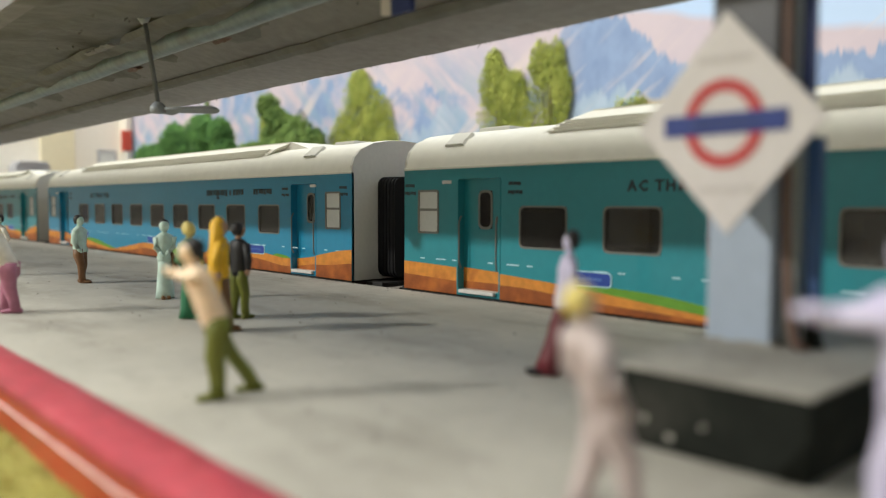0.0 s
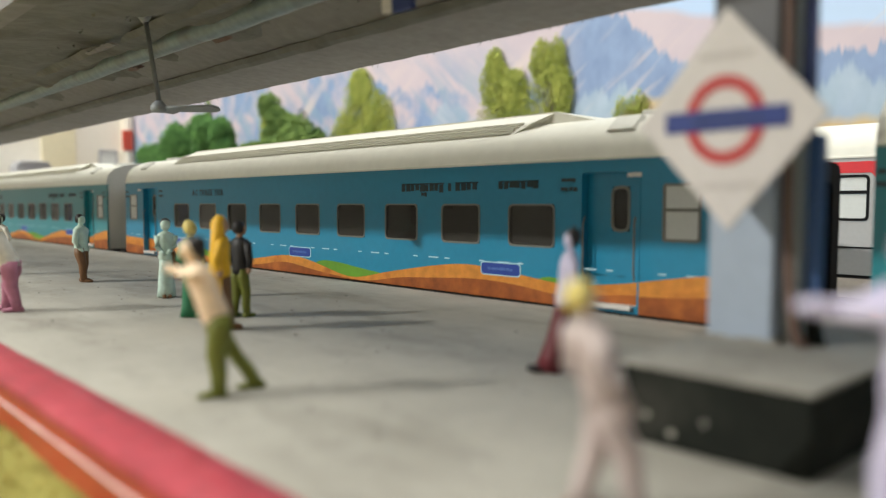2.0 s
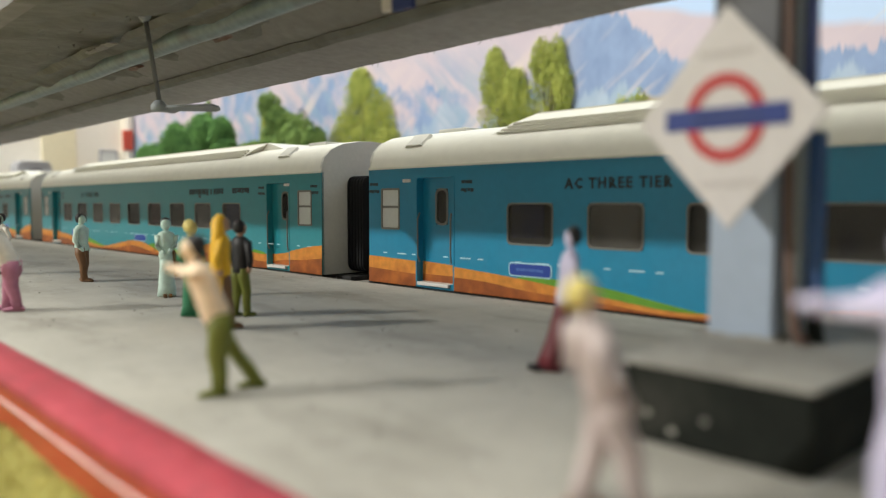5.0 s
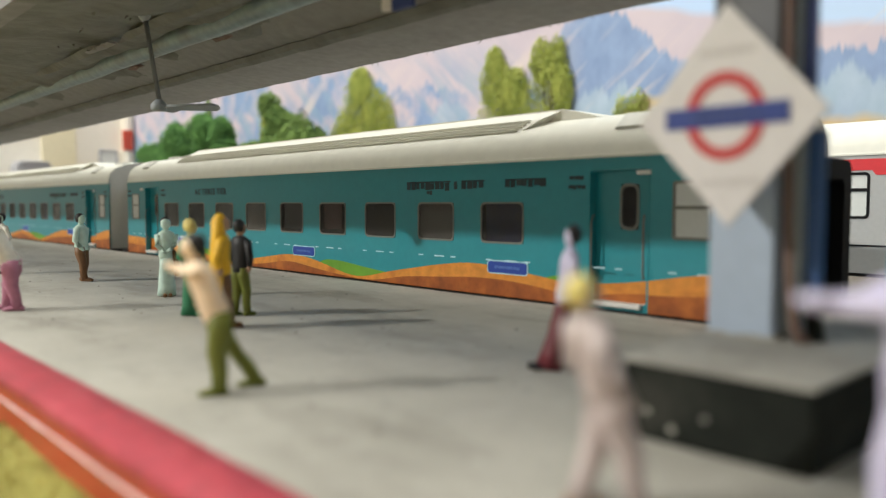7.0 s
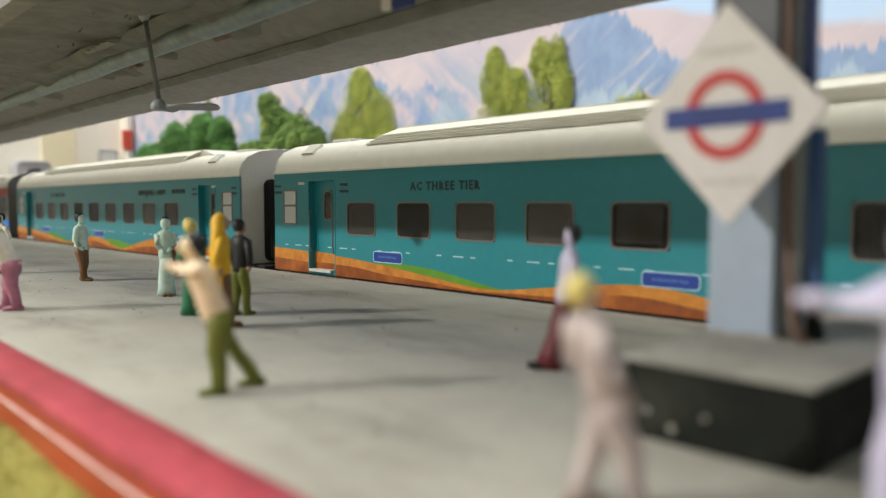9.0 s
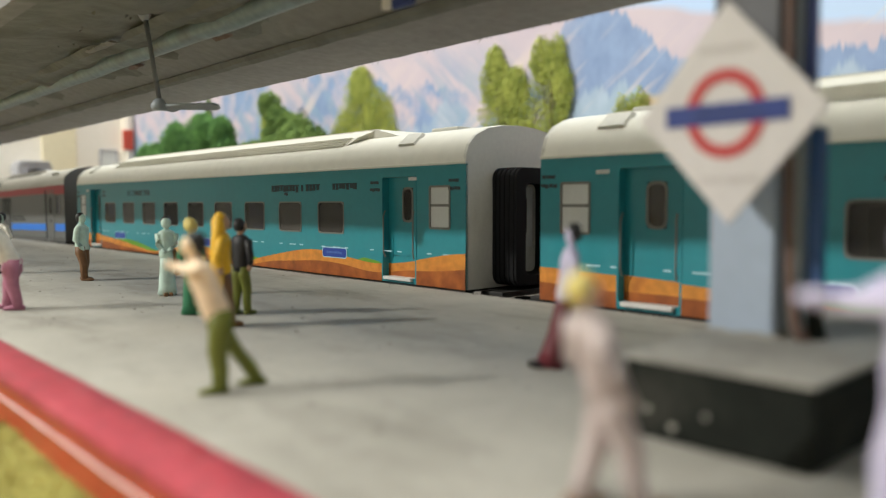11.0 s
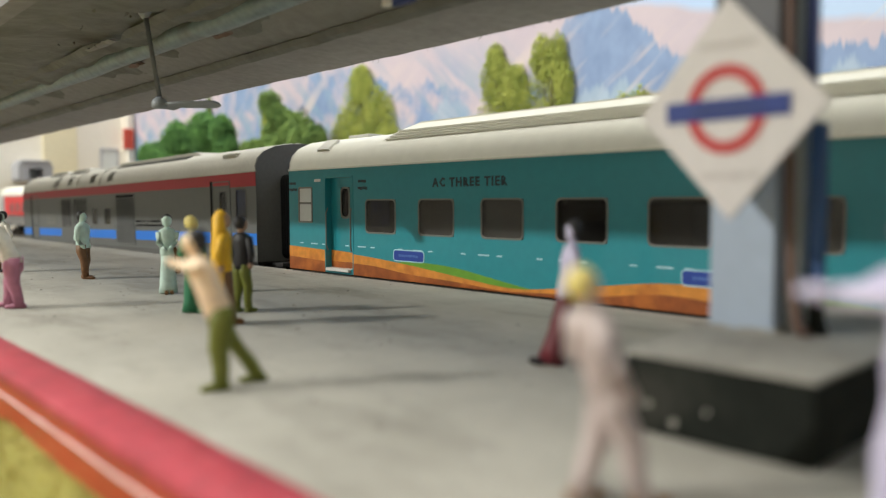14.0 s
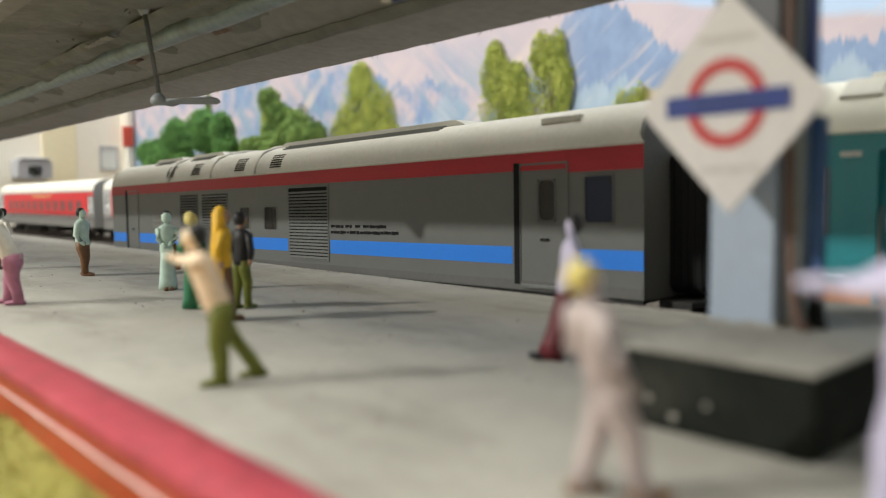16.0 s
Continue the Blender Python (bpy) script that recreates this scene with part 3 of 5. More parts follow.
def hill_material():
    """Printed mountain scenery: pale sky, pink slopes, blue conifer woods and a tan foot."""
    m, n, l, b = material("printed_mountain_backdrop")
    tc, sep = n.new("ShaderNodeTexCoord"), n.new("ShaderNodeSeparateXYZ")
    size = n.new("ShaderNodeMapping")
    size.inputs["Scale"].default_value, size.inputs["Location"].default_value = (1.089, 1, 1.089), (0, 0, -0.0018)
    l.new(tc.outputs["Object"], size.inputs["Vector"])
    l.new(size.outputs[0], sep.inputs[0])

    def math_node(op, a, c=None, clamp=False):
        k = n.new("ShaderNodeMath")
        k.operation, k.use_clamp = op, clamp
        for i, v in enumerate((a, c)):
            if v is None:
                continue
            if isinstance(v, (int, float)):
                k.inputs[i].default_value = v
            else:
                l.new(v, k.inputs[i])
        return k.outputs[0]

    def noise_of(sx, sz, detail=4, rough=0.55, w=0.0, lean=0.0):
        mp, t = n.new("ShaderNodeMapping"), n.new("ShaderNodeTexNoise")
        mp.inputs["Scale"].default_value = (sx, 1, sz)
        mp.inputs["Location"].default_value = (w, w * 0.7, w * 1.3)
        if lean:
            mp.vector_type = "TEXTURE"
            mp.inputs["Scale"].default_value = (1 / sx, 1, 1 / sz)
            mp.inputs["Rotation"].default_value = (0, radians(lean), 0)
        l.new(size.outputs[0], mp.inputs["Vector"])
        l.new(mp.outputs[0], t.inputs["Vector"])
        t.inputs["Scale"].default_value, t.inputs["Detail"].default_value, t.inputs["Roughness"].default_value = 1, detail, rough
        return t.outputs["Fac"]

    def mix(fac, a, c):
        k = n.new("ShaderNodeMix")
        k.data_type = "RGBA"
        l.new(fac, k.inputs["Factor"])
        for s, v in (("A", a), ("B", c)):
            if isinstance(v, tuple):
                k.inputs[s].default_value = (*v, 1)
            else:
                l.new(v, k.inputs[s])
        return k.outputs["Result"]

    def below(height, soft):
        """1 under the line z = height."""
        return math_node("DIVIDE", math_node("SUBTRACT", height, sep.outputs["Z"]), soft, True)

    x, z = sep.outputs["X"], sep.outputs["Z"]
    sky = mix(math_node("MULTIPLY", z, 4.0, True), (0.62, 0.74, 0.90), (0.38, 0.57, 0.88))
    rise = math_node("MAXIMUM", math_node("MULTIPLY", math_node("SUBTRACT", -0.15, x), 0.26), -0.004)
    ridge = math_node("ADD", math_node("ADD", math_node("MULTIPLY", noise_of(9, 0, 4, 0.5, 3.0), 0.035), 0.100), rise)
    pink = mix(noise_of(22, 30, 3), (0.50, 0.43, 0.52), (0.68, 0.57, 0.60))
    col = mix(below(ridge, 0.006), sky, pink)
    off = math_node("DIVIDE", math_node("ADD", x, 0.325), 0.055)
    knoll = math_node("MULTIPLY", math_node("EXPONENT", math_node("MULTIPLY", math_node("MULTIPLY", off, off), -1.0)), 0.055)
    left = math_node("MULTIPLY", math_node("MULTIPLY", math_node("SUBTRACT", -0.42, x), 2.0, True), 0.12)
    wood_ridge = math_node("ADD", math_node("ADD", math_node("MULTIPLY", noise_of(14, 0, 4, 0.6, 9.0), 0.03), 0.078), math_node("ADD", knoll, left))
    spikes = math_node("MULTIPLY", noise_of(190, 8, 3, 0.6, 5.0), 0.024)
    patch = math_node("MAXIMUM", math_node("MULTIPLY", math_node("SUBTRACT", noise_of(22, 20, 4, 0.6, 1.7), 0.46), 8.0, True), math_node("MULTIPLY", math_node("ADD", x, 0.41), 12.0, True))
    conifer = mix(noise_of(90, 60, 4), (0.16, 0.24, 0.43), (0.31, 0.42, 0.64))
    col = mix(math_node("MULTIPLY", below(math_node("ADD", wood_ridge, spikes), 0.004), patch), col, conifer)
    low = math_node("ADD", math_node("MULTIPLY", noise_of(17, 0, 4, 0.6, 12.0), 0.09), 0.035)
    low_wood = mix(noise_of(80, 45, 4), (0.27, 0.39, 0.50), (0.52, 0.62, 0.74))
    col = mix(math_node("MULTIPLY", below(math_node("ADD", low, spikes), 0.005), math_node("MULTIPLY", noise_of(26, 26, 3, 0.5, 8.0), 1.5, True)), col, low_wood)
    # slanting spurs: pale rock ribs between blue and teal woods
    spur = math_node("MULTIPLY", math_node("SUBTRACT", noise_of(9, 55, 4, 0.55, 6.0, 40), 0.44), 7.0, True)
    band = math_node("MULTIPLY", math_node("MULTIPLY", below(0.165, 0.05), math_node("MULTIPLY", math_node("SUBTRACT", -0.36, x), 9.0, True)), spur)
    wood = mix(noise_of(60, 40, 4, 0.6, 4.0), (0.17, 0.27, 0.52), (0.33, 0.47, 0.52))
    col = mix(math_node("MULTIPLY", band, 0.85), col, wood)
    rock = math_node("MULTIPLY", math_node("MULTIPLY", math_node("SUBTRACT", noise_of(8, 70, 3, 0.5, 14.0, -38), 0.56), 10.0, True), 0.7)
    col = mix(math_node("MULTIPLY", rock, below(0.15, 0.03)), col, (0.74, 0.62, 0.58))
    swell = math_node("DIVIDE", math_node("ADD", x, 0.27), 0.05)
    swell = math_node("MULTIPLY", math_node("EXPONENT", math_node("MULTIPLY", math_node("MULTIPLY", swell, swell), -1.0)), 0.022)
    foot = math_node("ADD", swell, math_node("ADD", math_node("MULTIPLY", noise_of(20, 0, 3, 0.5, 20.0), 0.045), 0.045))
    tan = mix(noise_of(45, 60, 4), (0.60, 0.36, 0.20), (0.66, 0.58, 0.30))
    col = mix(below(foot, 0.006), col, tan)
    l.new(col, b.inputs["Base Color"])
    b.inputs["Roughness"].default_value = 0.6
    return m


tagged(part("backdrop", box(-1900, 700, 404, 408, -13, 430), hill_material(), None, "printed backdrop board of mountains, woods and sky"), kind="structure")

LIME = "lime-green model poplar with a narrow leafy crown"
tree("poplar_tree", LIME, -370, 401, -12, 100, 1.8, [(4, 0, 56, 26, 2.4, 26), (2, 0, 84, 27, 2.4, 27), (5, 0, 97, 21, 2.4, 20), (-7, 0, 106, 16, 2.4, 19), (-8, 0, 120, 9, 2.4, 12), (12, 0, 72, 18, 2.4, 20), (11, 0, 100, 11, 2.4, 15)], M["leaf_lime"], 11, 420, 1.7)
tree("poplar_tree", LIME, -326, 401, -12, 110, 1.8, [(0, 0, 60, 17, 2.4, 26), (-2, 0, 92, 19, 2.4, 27), (-9, 0, 116, 10, 2.4, 16), (4, 0, 112, 9, 2.4, 19), (10, 0, 94, 8, 2.4, 20)], M["leaf_lime"], 12, 380, 1.7)
tree("poplar_tree", LIME, -346, 401, -12, 60, 1.5, [(0, 0, 56, 14, 2.4, 20), (10, 0, 50, 12, 2.4, 16)], M["leaf_lime"], 15, 380, 1.7)
tree("broadleaf_tree", "round yellow-green model tree with a full crown", -532, 401, -12, 100, 2.2, [(0, 0, 68, 38, 2.4, 32), (-4, 0, 102, 28, 2.4, 31), (-6, 0, 122, 15, 2.4, 17), (18, 0, 90, 24, 2.4, 26), (-28, 0, 76, 24, 2.4, 28), (30, 0, 64, 22, 2.4, 24)], M["leaf_lime"], 13, 640, 1.9)
tree("small_shrub", "small lime-green shrub before the backdrop", -266, 401, -12, 66, 1.3, [(-4, 0, 66, 9, 2.4, 22), (7, 0, 68, 8, 2.4, 22), (2, 0, 50, 14, 2.4, 16)], M["leaf_lime"], 14, 260, 1.7)
tree("slim_conifer", "thin olive tree beside the building corner", -826, 401, -12, 110, 1.6, [(0, 0, 70, 9, 2.4, 40), (1, 0, 110, 7, 2.4, 34)], M["leaf_mid"], 16, 360, 1.8)
tree("slim_conifer", "thin pale green tree above the bushes", -700, 401, -12, 110, 1.4, [(0, 0, 90, 9, 2.4, 28), (0, 0, 116, 5, 2.4, 16)], M["leaf_lime"], 18, 280, 1.8)
DARK = "deep green foam bush behind the tracks"
for k, (x, y, w, h) in enumerate(((-790, 335, 26, 84), (-745, 330, 30, 98), (-690, 335, 30, 103), (-655, 332, 26, 95), (-820, 338, 20, 80))):
    rnd = random.Random(40 + k)
    blobs = [(rnd.uniform(-w, w) * 0.6, rnd.uniform(-8, 8), h - rnd.uniform(8, 45), rnd.uniform(11, 17), 11, rnd.uniform(10, 16)) for _ in range(7)] + [(0, 0, h - 13, 15, 11, 13), (0, 0, 35, w, 12, 30)]
    tree("foam_bush", DARK, x, y, -12, h - 20, 2.4, blobs, M["leaf_dark"], 50 + k, 330, 2.6)
for k, (x, y, w, h) in enumerate(((-600, 350, 20, 79), (-572, 352, 24, 84), (-535, 350, 24, 88), (-640, 352, 20, 80))):
    rnd = random.Random(70 + k)
    blobs = [(rnd.uniform(-w, w) * 0.7, rnd.uniform(-8, 8), h - rnd.uniform(8, 30), rnd.uniform(9, 14), 9, rnd.uniform(9, 13)) for _ in range(6)] + [(0, 0, 40, w, 12, 30)]
    tree("foam_bush", "mid-green foam bush behind the tracks", x, y, -12, h - 18, 2.0, blobs, M["leaf_mid"], 80 + k, 300, 2.5)
tree("foam_tree", "dark green model tree with a bushy top", -634, 372, -12, 105, 2.2, [(-6, 0, 112, 14, 10, 13), (8, 0, 100, 13, 10, 12), (24, 0, 92, 16, 10, 13), (44, 0, 86, 18, 10, 14), (0, 0, 82, 14, 10, 14)], M["leaf_mid"], 91, 360, 2.4)


# cream building at the far end of the yard
def end_building():
    b = thing("station_building", "cream plastered building with a yellowish panel beyond the yard", "building", at=(-1056, 0, 0))
    part("wall", box(-60, 0, 60, 402, -13, 260, 0.8), M["cream"], b)
    part("wall_panel", box(0, 3, 288, 329, -13, 250, 0.5), M["yellow_wall"], b, "yellowish wall panel")
    part("pilaster", box(0, 5, 388, 402.5, -13, 250, 0.5), M["cream"], b)
    part("roof_slab", box(-70, 8, 50, 402.5, 260, 266, 0.8), M["cream"], b)
    f = part("window", add_ring(bmesh.new(), rounded(358, 382, 60, 92, 0.5), rounded(360, 380, 62, 90, 0.4), "x", 0, 2.2), M["ac_grey"], b)
    part("pane", box(-0.4, 0.8, 360, 380, 62, 90), M["frost"], f)
    part("downpipe", tube([(7, 393, -13), (7, 393, 160)], 2.4, 8), M["cream"], b)
    part("pipe_cover", box(4.5, 10, 387, 400, 92, 119, 0.8), M["pipe_red"], b, "red box on the pipe")
    ac = thing("air_unit", "grey air unit on brackets against the building wall", "air conditioner", at=(-1034, 0, -5))
    part("casing", add_ring(bmesh.new(), rounded(252, 290, 52, 74, 3), rounded(263, 279, 54, 67, 2), "x", -22, 12), M["ac_grey"], ac)
    part("grille", box(-20, -16, 262, 280, 53, 69), M["frost"], ac)
    part("cap", box(-22, 14, 255, 287, 74, 77, 1), M["ac_grey"], ac)
    return b


end_building()


# ---- coaches ----
COACH, GUTTER, SOLE = 270.0, 29.7, 0.3
PITCH = 21.3
HILLS_ORANGE = [(0, 7.2), (19, 6.6), (40, 5.6), (56, 4.4), (73, 2.7), (90, 1.1), (96, 1.5), (111, 3.4), (128, 5.5), (137, 5.2), (146, 3.8), (160, 0.9), (167, 1.0), (172, 2.4), (182, 4.1), (198, 6.5), (208, 7.4), (220, 6.2), (236, 4.4), (248, 5.5), (262, 8.0), (270, 8.9)]
HILLS_GREEN = [(0, 0.3), (44, 0.3), (50, 5.4), (62, 5.3), (73, 4.8), (85, 3.0), (98, 1.2), (138, 0.3), (144, 4.6), (153, 5.1), (165, 3.8), (181, 2.5), (190, 0.3), (222, 0.3), (226, 6.3), (233, 5.9), (242, 4.8), (246, 0.3), (270, 0.3)]
ROOF_ARC = [(0.0, 29.7), (0.25, 31.8), (1.2, 34.2), (3.4, 36.4), (7.5, 38.2), (13, 39.1), (18.5, 39.4), (24, 39.1), (29.5, 38.2), (33.6, 36.4), (35.8, 34.2), (36.75, 31.8), (37.0, 29.7)]


def pierced_wall(length, holes, y0, y1, z0, z1):
    """A side wall with real openings: holes are (x0, x1, z0, z1)."""
    xs = sorted({0.0, length, *[h[0] for h in holes], *[h[1] for h in holes]})
    zs = sorted({z0, z1, *[h[2] for h in holes], *[h[3] for h in holes]})
    bm = bmesh.new()
    keep = {}
    for i in range(len(xs) - 1):
        for j in range(len(zs) - 1):
            cx, cz = (xs[i] + xs[i + 1]) / 2, (zs[j] + zs[j + 1]) / 2
            keep[i, j] = not any(h[0] < cx < h[1] and h[2] < cz < h[3] for h in holes)
    vid = {}

    def vert(i, j, y):
        if (i, j, y) not in vid:
            vid[i, j, y] = bm.verts.new((xs[i], y, zs[j]))
        return vid[i, j, y]
    for (i, j), k in keep.items():
        if not k:
            continue
        for y in (y0, y1):
            bm.faces.new((vert(i, j, y), vert(i + 1, j, y), vert(i + 1, j + 1, y), vert(i, j + 1, y)))
        for di, dj, a, b in ((-1, 0, (0, 0), (0, 1)), (1, 0, (1, 0), (1, 1)), (0, -1, (0, 0), (1, 0)), (0, 1, (0, 1), (1, 1))):
            if not keep.get((i + di, j + dj), False):
                bm.faces.new((vert(i + a[0], j + a[1], y0), vert(i + b[0], j + b[1], y0), vert(i + b[0], j + b[1], y1), vert(i + a[0], j + a[1], y1)))
    return bm


def window_unit(parent, x0, x1, z0, z1, pane_mat, rim=0.24, r=1.3, y=0.0, rim_mat=None):
    outer, inner = rounded(x0 - 0.15, x1 + 0.15, z0 - 0.15, z1 + 0.15, r), rounded(x0 + rim, x1 - rim, z0 + rim, z1 - rim, max(r - rim, 0.3))
    w = part("window", add_ring(bmesh.new(), outer, inner, "y", y - 0.14, y + 0.8), rim_mat or M["rim"], parent)
    part("pane", box(x0 + 0.1, x1 - 0.1, y + 0.1, y + 0.25, z0 + 0.1, z1 - 0.1), pane_mat, w)
    return w


def bogie(parent, x):
    b = bmesh.new()
    add_box(b, x - 19, x + 19, 5.0, 7.0, -6.0, -3.2, 0.5)
    add_box(b, x - 19, x + 19, 30.0, 32.0, -6.0, -3.2, 0.5)
    add_box(b, x - 6, x + 6, 5.0, 32.0, -5.0, -2.0, 0.5)
    for s in (-14.7, 14.7):
        add_box(b, x + s - 2.6, x + s + 2.6, 3.8, 7.0, -7.2, -4.0, 0.6)
    g = part("bogie", b, M["under"], parent, "black bogie")
    for s in (-14.7, 14.7):
        for y in (10.0, 26.2):
            part("wheel", tube([(x + s, y - 1.2, -3.2), (x + s, y + 0.5, -3.2), (x + s, y + 0.8, -3.2)], [5.3, 5.3, 5.9], 20), M["rail"], g, smooth=True)


def gangway(parent, x, out):
    a, b = sorted((x, x + out))
    g = part("gangway", add_ring(bmesh.new(), rounded(9.0, 28.0, 1.2, 28.5, 2.2), rounded(12.4, 24.6, 3.4, 25.0, 1.6), "x", a, b), M["rubber"], parent, "black rubber gangway bellows")
    inner = -0.9 if out > 0 else 0.9
    door = part("end_door", box(min(x, x + inner) + 0.2, max(x, x + inner) - 0.2, 13.2, 23.8, 3.6, 24.4, 0.2), M["frost"], parent, "pale vestibule end door")
    part("door_pane", box(min(x, x + inner) + 0.05, max(x, x + inner) - 0.05, 15.6, 21.4, 13.0, 21.5), M["rubber"], door)
    for k in range(5):
        xa = a + (b - a) * (k + 0.3) / 5.2
        part("bellows_rib", add_ring(bmesh.new(), rounded(8.75, 28.25, 0.95, 28.75, 2.3), rounded(9.2, 27.8, 1.4, 28.3, 2.0), "x", xa, xa + 0.6), M["rubber"], g)


def bars(parent, x0, x1, z0, z1, count, y, mat, seed=1, head=True):
    """Writing that cannot be read, as plain bars."""
    rnd = random.Random(seed)
    bm = bmesh.new()
    w = (x1 - x0) / count
    for i in range(count):
        add_box(bm, x0 + i * w, x0 + (i + rnd.uniform(0.7, 1.0)) * w, y, y + 0.1, z0 + rnd.uniform(0, 0.25) * (z1 - z0), z1 - rnd.uniform(0, 0.2) * (z1 - z0))
    if head:
        add_box(bm, x0, x1, y, y + 0.1, z1 - 0.32, z1)
    return part("lettering", bm, mat, parent)


def end_panel(length, x, mat, parent, label):
    outline = [(0.2, SOLE)] + [(max(0.2, min(36.8, y)), z - 0.15) for y, z in ROOF_ARC] + [(36.8, SOLE)]
    lo, hi = (x, x + 0.9) if x < 10 else (x - 0.9, x)
    bm = add_ring(bmesh.new(), *two_outlines(outline), "x", lo, hi)
    return part("end_wall", bm, mat, parent, label)


def two_outlines(outline):
    """The outline, and an inner doorway outline with the same count of points."""
    n = len(outline)
    cx, cz = 18.5, 14.0
    inner = []
    for y, z in outline:
        dy, dz = y - cx, z - cz
        k = min(6.0 / abs(dy) if abs(dy) > 1e-6 else 1e9, 10.5 / abs(dz) if abs(dz) > 1e-6 else 1e9)
        inner.append((cx + dy * k, cz + dz * k))
    return outline, inner


def roof_shell(length, mat, parent, end=0.0):
    bm = bmesh.new()
    rows = []
    for x in (0.0, 1.2, length - 1.2, length):
        k = 0.0 if 1 < x < length - 1 else 0.35
        rows.append([bm.verts.new((x, 18.5 + (y - 18.5) * (1 - k / 30), z - k * (z > 31))) for y, z in ROOF_ARC])
    for a, b in zip(rows, rows[1:]):
        for j in range(len(ROOF_ARC) - 1):
            bm.faces.new((a[j], b[j], b[j + 1], a[j + 1]))
    return part("roof", bm, mat, parent, smooth=True)


def coach_shell(name, label, body, holes, roof_mat, end_mat, length=COACH, lower=None):
    root = thing(name, label, "railway coach", "train coaches")
    part("side_wall", pierced_wall(length, holes, 0.0, 0.8, SOLE, GUTTER), body, root)
    far_holes = [(length - b, length - a, c, d) for a, b, c, d in holes]
    part("side_wall", pierced_wall(length, far_holes, 36.2, 37.0, SOLE, GUTTER), body, root)
    for a, b, c, d in far_holes:
        part("pane", box(a, b, 36.5, 36.7, c, d), M["glass"], root)
    part("floor_pan", box(0.5, length - 0.5, 0.8, 36.2, SOLE - 0.6, SOLE + 0.5), M["under"], root)
    part("gutter", box(0, length, -0.28, 0.5, GUTTER - 0.25, GUTTER + 0.35, 0.1), roof_mat, root)
    roof_shell(length, roof_mat, root)
    end_panel(length, 0.0, end_mat, root, "")
    end_panel(length, length, end_mat, root, "")
    gangway(root, 0.0, -2.0)
    gangway(root, length, 7.5)
    for x in (48, length - 48):
        bogie(root, x)
    part("underframe", add_box(add_box(bmesh.new(), 92, 130, 3, 34, -6.0, 0.4, 0.8), 150, 182, 4, 33, -5.4, 0.4, 0.8), M["under"], root)
    part("sole_bar", box(0.5, length - 0.5, 0.5, 1.6, -0.6, SOLE), M["under"], root)
    for x0, x1 in ((-7, 0), (length, length + 7)):
        part("coupler", add_box(add_box(bmesh.new(), x0, x1, 16.5, 20.5, -5.2, -2.6, 0.5), x0, x1, 5, 32, -1.4, 0.0, 0.3), M["under"], root)
    return root


def interior(root, x0, x1, pitch, seed):
    """Berth partitions and bunks seen dimly behind the panes."""
    rnd = random.Random(seed)
    part("corridor_wall", box(x0 - 6, x1 + 6, 25.0, 25.6, 1.6, 27.0), M["inside"], root)
    x = x0 - pitch * 0.25
    while x < x1:
        b = part("berth", add_box(add_box(add_box(bmesh.new(), x - 0.5, x + 0.5, 3.0, 24.8, 1.6, 26), x + 0.5, x + 6.0, 3.4, 24.8, 6.0, 8.0, 0.5), x + 0.5, x + 5.5, 3.4, 24.8, 19.6, 20.6, 0.3), M["seat"], root)
        if rnd.random() < 0.7:
            part("backrest", box(x + 0.5, x + 1.8, 3.6, 24, 8.2, rnd.uniform(13, 17), 0.4), M["inside"], b)
        x += pitch


DOORS = (19.2, 239.4)


